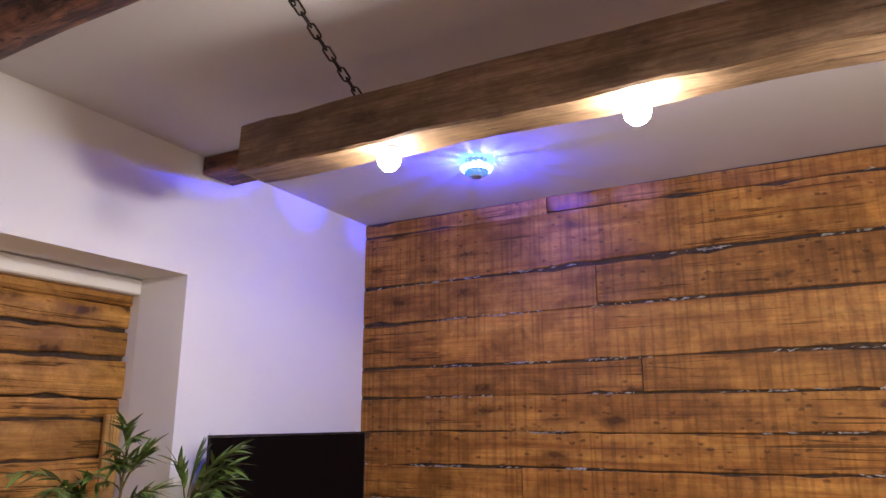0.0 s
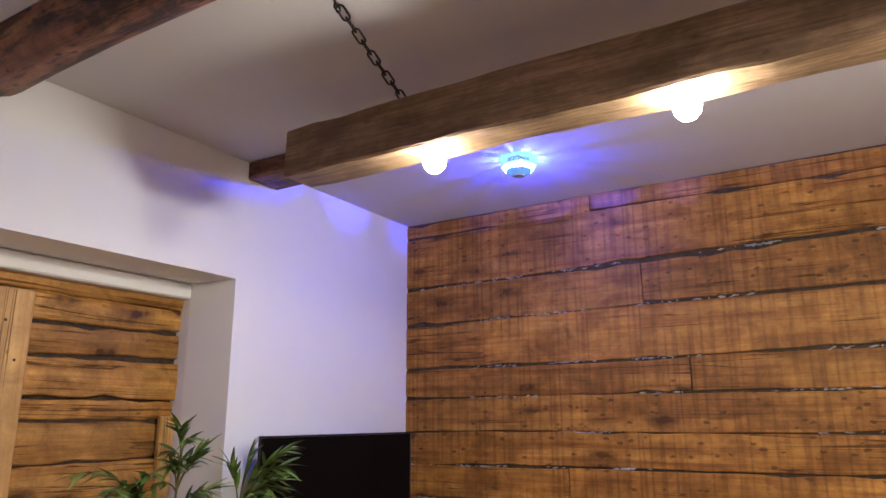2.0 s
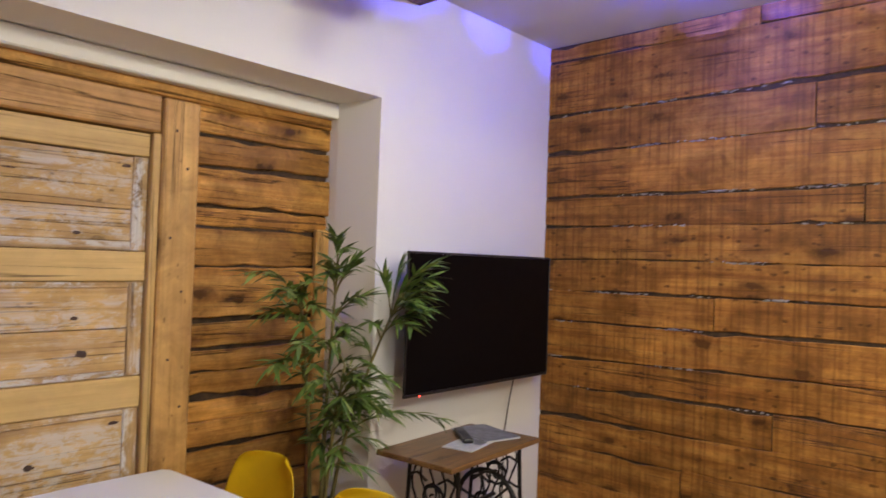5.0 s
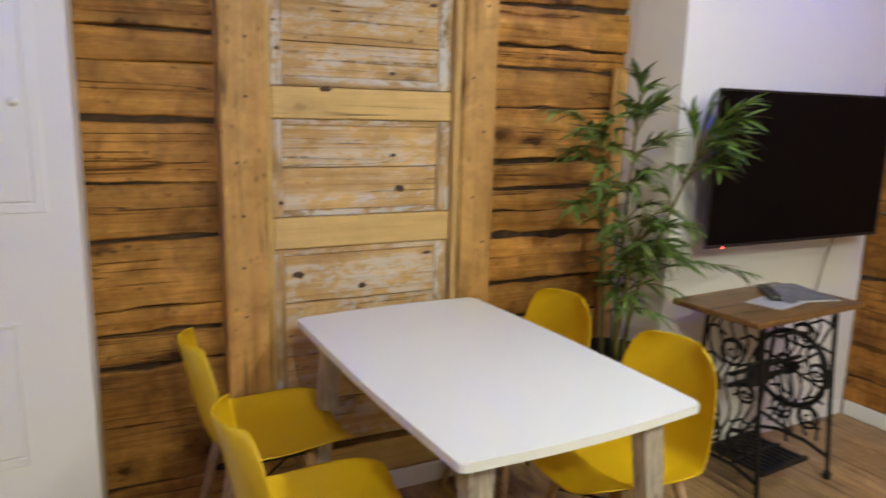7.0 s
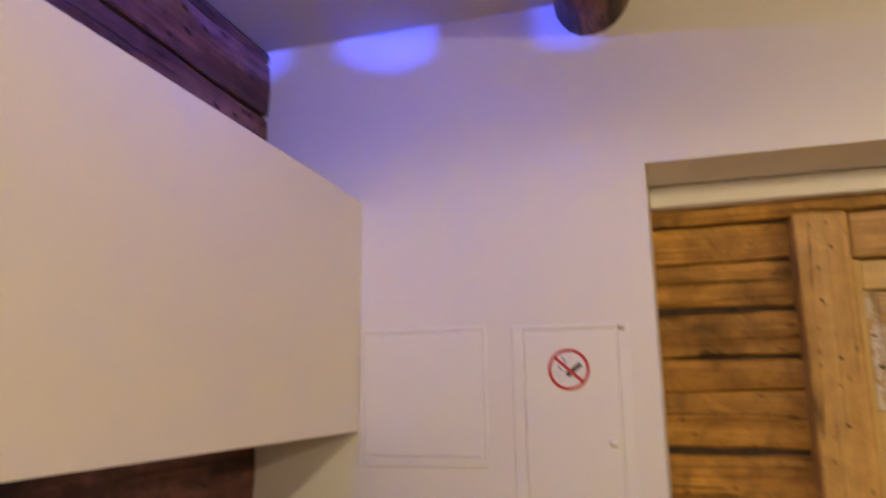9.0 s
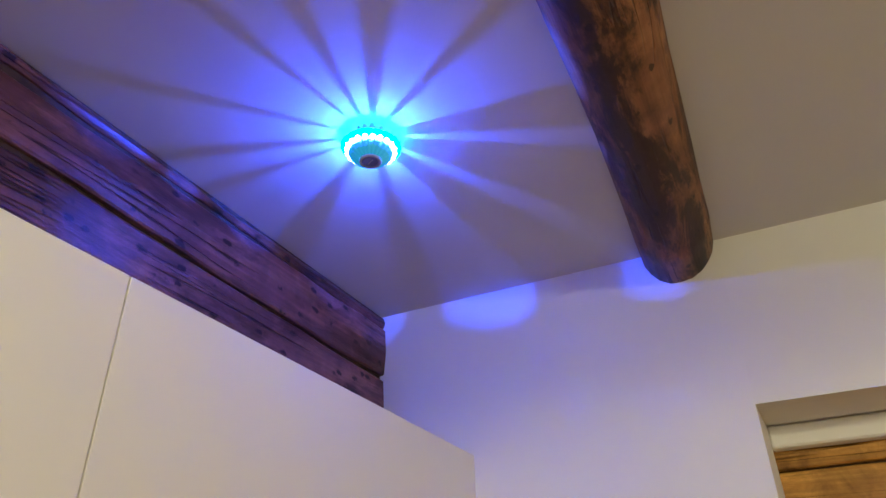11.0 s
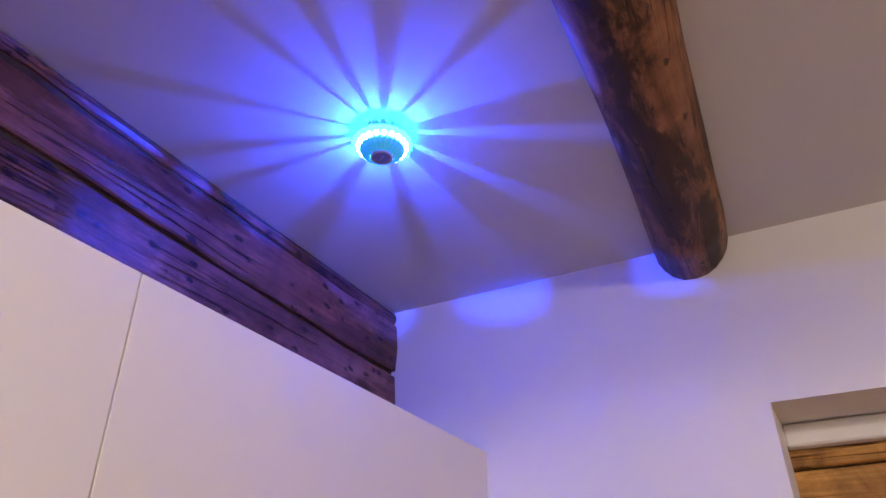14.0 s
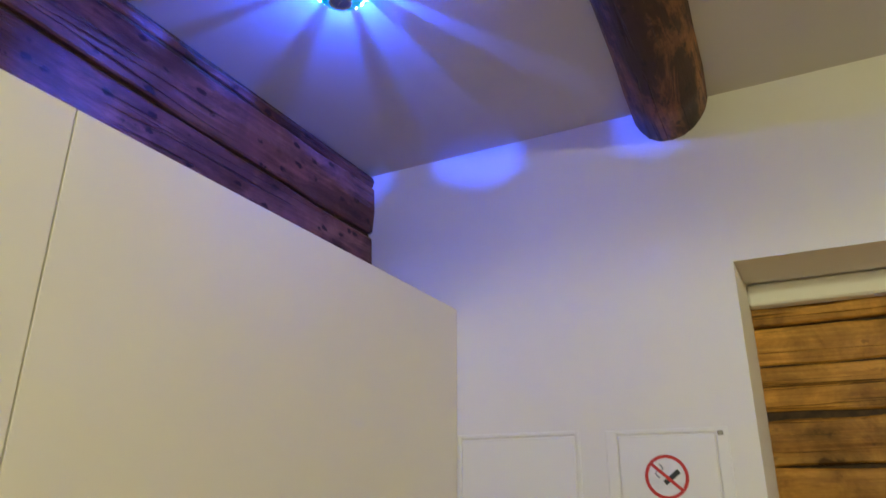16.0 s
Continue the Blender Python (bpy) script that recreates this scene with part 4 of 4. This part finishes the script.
wheel = part("flywheel", tube([(0.2, 0.155 * math.cos(a * math.tau / 32), 0.43 + 0.155 * math.sin(a * math.tau / 32)) for a in range(32)], 0.011, 8, None, True), M_IRON, sew, "spoked iron flywheel", True)
part("hub", lathe([(0, -0.02), (0.025, -0.02), (0.025, 0.02), (0, 0.02)], 16), M_IRON, wheel, at=pose(0.2, 0, 0.43, 0, 90))
for k in range(6):
    a = k * math.tau / 6 + 0.3
    part("spoke", tube([(0.2, 0.02 * math.cos(a), 0.43 + 0.02 * math.sin(a)), (0.2, 0.15 * math.cos(a), 0.43 + 0.15 * math.sin(a))], 0.006, 6), M_IRON, wheel)
part("pitman_rod", tube([(0.185, -0.03, 0.12), (0.185, 0.03, 0.4)], 0.006, 6), M_IRON, sew)
part("belt_guard", tube([(0.18, -0.06, 0.6), (0.1, -0.05, 0.61), (0.02, -0.05, 0.6)], 0.006, 6), M_IRON, sew)

mag = base("magazine", 3.555, -0.29, 0.7405, "open white brochure lying on the wooden top", "magazine", rz=12)
part("booklet", box(-0.1, -0.07, 0, 0.1, 0.07, 0.004, 0.001), M_PAPER, mag)
part("picture", box(0.01, -0.055, 0.0042, 0.09, 0.03, 0.0048), M_COVER, mag)
mag = base("magazine", 3.76, -0.225, 0.7405, "stack of blue grey brochures on the wooden top", "magazine", rz=-14)
part("booklet", box(-0.1, -0.13, 0, 0.09, 0.13, 0.007, 0.001), M_PAPER, mag)
part("cover", box(-0.1, -0.13, 0.0072, 0.09, 0.13, 0.0085), M_COVER, mag)
rem = base("remote_control", 3.62, -0.21, 0.7455, "black television remote control on the brochures", "remote control", rz=-38)
part("case", box(-0.022, -0.105, 0, 0.022, 0.105, 0.019, 0.006, 2), M_BEZEL, rem)
for i in range(6):
    for j in range(3):
        part("button", box(-0.015 + 0.011 * j, -0.08 + 0.022 * i, 0.019, -0.007 + 0.011 * j, -0.07 + 0.022 * i, 0.0205), M_TVBACK, rem)

# ---- bamboo plant ----
plant = base("potted_bamboo", 3.06, 0.05, 0, "artificial bamboo plant with drooping leaves in a black pot", "plant")
part("pot", lathe([(0, 0), (0.105, 0), (0.112, 0.02), (0.135, 0.46), (0.145, 0.47), (0.145, 0.51), (0.134, 0.512), (0.128, 0.47), (0, 0.47)], 32), M_POT, plant, "round black plastic pot", True)
part("soil", lathe([(0, 0.476), (0.127, 0.474), (0.127, 0.471), (0, 0.471)], 24), M_SOIL, plant)
rng = random.Random(12)


def leaf(bm, p, d, length, width):
    d = d.normalized()
    side = d.cross(Vector((0, 0, 1)))
    side = side.normalized() if side.length > 0.05 else Vector((1, 0, 0))
    side = (side + Vector((0, 0, rng.uniform(-0.6, 0.6)))).normalized()
    prev, n = [], 5
    for i in range(n + 1):
        f = i / n
        q = p + d * length * f + Vector((0, 0, -0.2 * length * f * f))
        w = width * math.sin(math.pi * min(1, 0.1 + 0.9 * f) ** 0.7)
        prev.append((bm.verts.new(q + side * w), bm.verts.new(q - Vector((0, 0, 0.15 * w))), bm.verts.new(q - side * w)))
    for a, b in zip(prev, prev[1:]):
        bm.faces.new((a[0], a[1], b[1], b[0]))
        bm.faces.new((a[1], a[2], b[2], b[1]))


def spray(parent, root, end, leaves):
    """A thin twig that arches over to its end, with a fan of long leaves."""
    rise = 0.18 * (end - root).length
    pts = [root.lerp(end, i / 6) + Vector((0, 0, rise * math.sin(math.pi * (i / 6) ** 0.8))) for i in range(7)]
    twig = part("twig", tube(pts, 0.003, 5, None, radii=[0.0035 * (1 - 0.6 * i / 6) for i in range(7)]), M_CANE, parent)
    bm = bmesh.new()
    for i in range(leaves):
        f = 0.25 + 0.75 * (i + 0.5) / leaves
        k = min(5, int(f * 6))
        p = pts[k].lerp(pts[k + 1], f * 6 - k)
        dd = Matrix.Rotation(rng.uniform(-1.1, 1.1), 3, "Z") @ (pts[k + 1] - pts[k]).normalized() + Vector((0, -0.12, rng.uniform(-0.6, 0.35)))
        leaf(bm, p, dd, rng.uniform(0.06, 0.12), rng.uniform(0.0055, 0.010))
    part("leaf_spray", bm, M_LEAF, twig, "long drooping green leaves")


CANES = [(0.0, 0.0, 1.46, 0.0, -0.05), (-0.03, 0.03, 1.3, -0.12, -0.06), (0.035, -0.02, 1.27, 0.14, -0.16), (-0.015, -0.04, 1.1, -0.04, -0.14), (0.03, 0.03, 0.95, 0.04, -0.06)]
SPRAYS = [[(-0.05, -0.1, 1.58), (0.06, -0.1, 1.5), (-0.12, -0.15, 1.46), (0.08, -0.15, 1.36), (-0.06, -0.2, 1.25), (0.02, -0.18, 1.12)],
          [(-0.45, -0.12, 1.44), (-0.40, -0.2, 1.37), (-0.33, -0.05, 1.3), (-0.30, -0.22, 1.18), (-0.2, -0.05, 1.36), (-0.36, -0.15, 1.12)],
          [(0.31, -0.3, 1.50), (0.24, -0.34, 1.44), (0.30, -0.28, 1.38), (0.2, -0.2, 1.48), (0.22, -0.3, 1.30), (0.14, -0.32, 1.34)],
          [(-0.26, -0.22, 1.06), (-0.16, -0.3, 1.0), (0.08, -0.28, 1.05), (0.12, -0.2, 0.98)],
          [(0.44, -0.26, 0.84), (0.14, -0.2, 0.92), (-0.10, -0.16, 0.90), (0.05, -0.2, 0.97)]]
for (cx, cy, top, lx, ly), ends in zip(CANES, SPRAYS):
    pts = [Vector((cx + lx * (i / 9) ** 1.6, cy + ly * (i / 9) ** 1.6, 0.47 + (top - 0.47) * i / 9)) for i in range(10)]
    cane = part("cane", tube(pts, 0.007, 8, None, radii=[0.0085 - 0.0045 * i / 9 + (0.0012 if i % 2 else 0) for i in range(10)]), M_CANE, plant, "jointed bamboo cane", True)
    for e in ends:
        e = Vector(e)
        root = min((p for p in pts[4:] if p.z < e.z + 0.03), key=lambda p: abs(p.z - e.z + 0.1), default=pts[5])
        spray(cane, root, e, rng.randint(20, 27))
        mid = root.lerp(e, 0.5) + Vector((rng.uniform(-0.12, 0.12), rng.uniform(-0.12, 0.02), rng.uniform(-0.04, 0.1)))
        spray(cane, root, mid, rng.randint(13, 18))
    # short leafy twigs up the cane
    for p in pts[3:]:
        a = rng.uniform(0, math.tau)
        spray(cane, p, p + Vector((0.11 * math.cos(a), 0.11 * math.sin(a) - 0.03, rng.uniform(0.0, 0.08))), rng.randint(7, 11))


# ---- floor boards, logs and planks ----
rng = random.Random(21)
x = 0.0
k = 0
while x < W - 0.01:
    w = min(0.185, W - x)
    y = 0.29
    first = True
    while y > SOUTH + 0.01:
        length = min(y - SOUTH, rng.uniform(0.6, 1.9) if first else 1.9)
        first = False
        part("board", box(0.0012, -length + 0.001, -0.0155, w - 0.0012, -0.001, 0, 0.0012), M_FLOOR, floor, at=pose(x, y, 0))
        y -= length
    x += w


def course(parent, name, material, at, length, lo, hi, depth, seed, **kw):
    part(name, hewn(length, lo, hi, depth, seed, **kw), material, parent, at=at)


# planks of the east wall: tops of the courses at the corner and 2.1 m out, and butt joints
TOPS = [(2.698, 2.698), (2.614, 2.607), (2.312, 2.345), (2.107, 2.13), (1.866, 1.877), (1.71, 1.717), (1.536, 1.546), (1.369, 1.388), (1.203, 1.235),
        (1.017, 1.055), (0.862, 0.905), (0.70, 0.742), (0.54, 0.58), (0.37, 0.40), (0.2, 0.20), (0.01, 0.01)]
JOINTS = {0: [1.11, 2.9], 1: [3.1], 2: [1.343, 3.6], 3: [2.7], 4: [1.531, 3.4], 5: [2.5], 6: [3.0], 7: [0.936, 3.2], 8: [1.779, 3.5], 9: [2.4], 10: [1.2, 3.3], 11: [2.6], 12: [0.8, 2.9], 13: [2.2], 14: [1.5, 3.4]}
L = -SOUTH
GAPS = {1: 0.0035, 2: 0.0095, 3: 0.0055, 4: 0.006, 5: 0.004, 6: 0.0025, 7: 0.003, 8: 0.0035, 9: 0.003, 10: 0.004, 11: 0.003}
for i, (a, b) in enumerate(zip(TOPS, TOPS[1:])):
    cuts = [0.0] + JOINTS.get(i, []) + [L]
    ht = lambda t, y: t[0] + (t[1] - t[0]) * min(y, 3.0) / 2.1
    for s, e in zip(cuts, cuts[1:]):
        gl, gh = GAPS.get(i + 1, 0.0025), GAPS.get(i, 0.0025)
        course(wall_e, "plank", M_PLANK, pose(0.032, -s - 0.003, 0, 0, 0, -90), e - s - 0.006, (ht(b, s) + gl, ht(b, e) + gl), (ht(a, s) - gh, ht(a, e) - gh), 0.036, 100 + i * 7 + int(s * 10), wob=0.005, nick=0.014, bulge=0.001, edge=0.003, step=0.1)

# logs of the niche wall, on both sides of the door and above it
LEFT = [2.18, 1.935, 1.785, 1.65, 1.555, 1.385, 1.188, 1.01, 0.79, 0.705, 0.6, 0.43, 0.18, 0.0]
RIGHT = [2.06, 1.955, 1.835, 1.677, 1.595, 1.45, 1.244, 1.143, 1.043, 0.95, 0.86, 0.76, 0.6, 0.42, 0.22, 0.0]
course(wall_niche, "log", M_LOG, pose(NX0, 0.05, 0), 2.06, (2.058, 2.062), (2.2, 2.2), 0.058, 300, wob=0.004)
LEFT_GAPS = {0: 0.009, 1: 0.017, 2: 0.007, 3: 0.006, 4: 0.008, 5: 0.012}
RIGHT_GAPS = {0: 0.015, 1: 0.013, 2: 0.004, 3: 0.014, 4: 0.018, 5: 0.010, 6: 0.006, 7: 0.010}
rng = random.Random(31)
for n, (a, b) in enumerate(zip(LEFT, LEFT[1:])):
    g = LEFT_GAPS.get(n, 0.006)
    course(wall_niche, "log", M_LOG, pose(NX0 - 0.01, 0.05, 0), 0.41, (b + g, b + 0.006), (min(a, 2.05) - 0.005, min(a, 2.05) - 0.005), 0.05 + rng.uniform(-0.008, 0.01), 310 + n, wob=0.006, step=0.07)
for n, (a, b) in enumerate(zip(RIGHT, RIGHT[1:])):
    g = RIGHT_GAPS.get(n, 0.006)
    course(wall_niche, "log", M_LOG, pose(2.596, 0.05, 0), 0.66, (b + 0.006, b + g), (a - 0.005, a - 0.006), 0.05 + rng.uniform(-0.008, 0.01), 340 + n, wob=0.007, step=0.08)
part("batten", box(3.165, -0.03, 0, 3.235, 0.0, 1.62, 0.006), M_POST, wall_niche)

# logs of the west wall
WEST = [(2.698, 2.698), (2.65, 2.643), (2.53, 2.458), (2.26, 2.22), (1.95, 1.95), (1.7, 1.7), (1.45, 1.45), (1.2, 1.2), (0.95, 0.95), (0.7, 0.7), (0.45, 0.45), (0.2, 0.2), (0.0, 0.0)]
for n, (a, b) in enumerate(zip(WEST, WEST[1:])):
    course(wall_w, "log", M_DARKLOG, pose(-0.05, SOUTH, 0, 0, 0, 90), L - 0.002, (b[0] + 0.010, b[1] + 0.008), (a[0] - 0.004, a[1] - 0.005), 0.067 if n else 0.060, 400 + n, wob=0.005, bulge=0.010)

# wool stuffing that shows in the joints of the plank wall
rng = random.Random(77)
bm = bmesh.new()
for i, count in ((1, 6), (2, 90), (3, 80), (4, 90), (5, 60), (6, 30), (7, 70), (8, 70), (9, 30), (10, 20)):
    t = TOPS[i]
    while count > 0:
        # tufts in clusters
        mid, n = rng.uniform(0.02, 3.2), rng.randint(2, 9)
        count -= n
        for _ in range(n):
            y = mid + rng.uniform(-0.09, 0.09)
            if y < 0.01:
                continue
            z = t[0] + (t[1] - t[0]) * min(y, 3.0) / 2.1 + rng.uniform(-0.004, 0.004)
            s, h = rng.uniform(0.004, 0.02), rng.uniform(0.002, 0.006)
            sk = rng.uniform(-0.003, 0.003)
            vs = [bm.verts.new(v) for v in ((-0.003, -y, z + h), (-0.005, -y - s, z + sk), (-0.003, -y, z - h), (-0.005, -y + s, z - sk), (-0.008, -y, z), (0.006, -y, z))]
            for q in ((0, 1, 4), (1, 2, 4), (2, 3, 4), (3, 0, 4), (1, 0, 5), (2, 1, 5), (3, 2, 5), (0, 3, 5)):
                bm.faces.new([vs[j] for j in q])
tagged(part("joint_stuffing", bm, M_FLECK, wall_e, "grey wool stuffing in the joints"), kind="stuff")
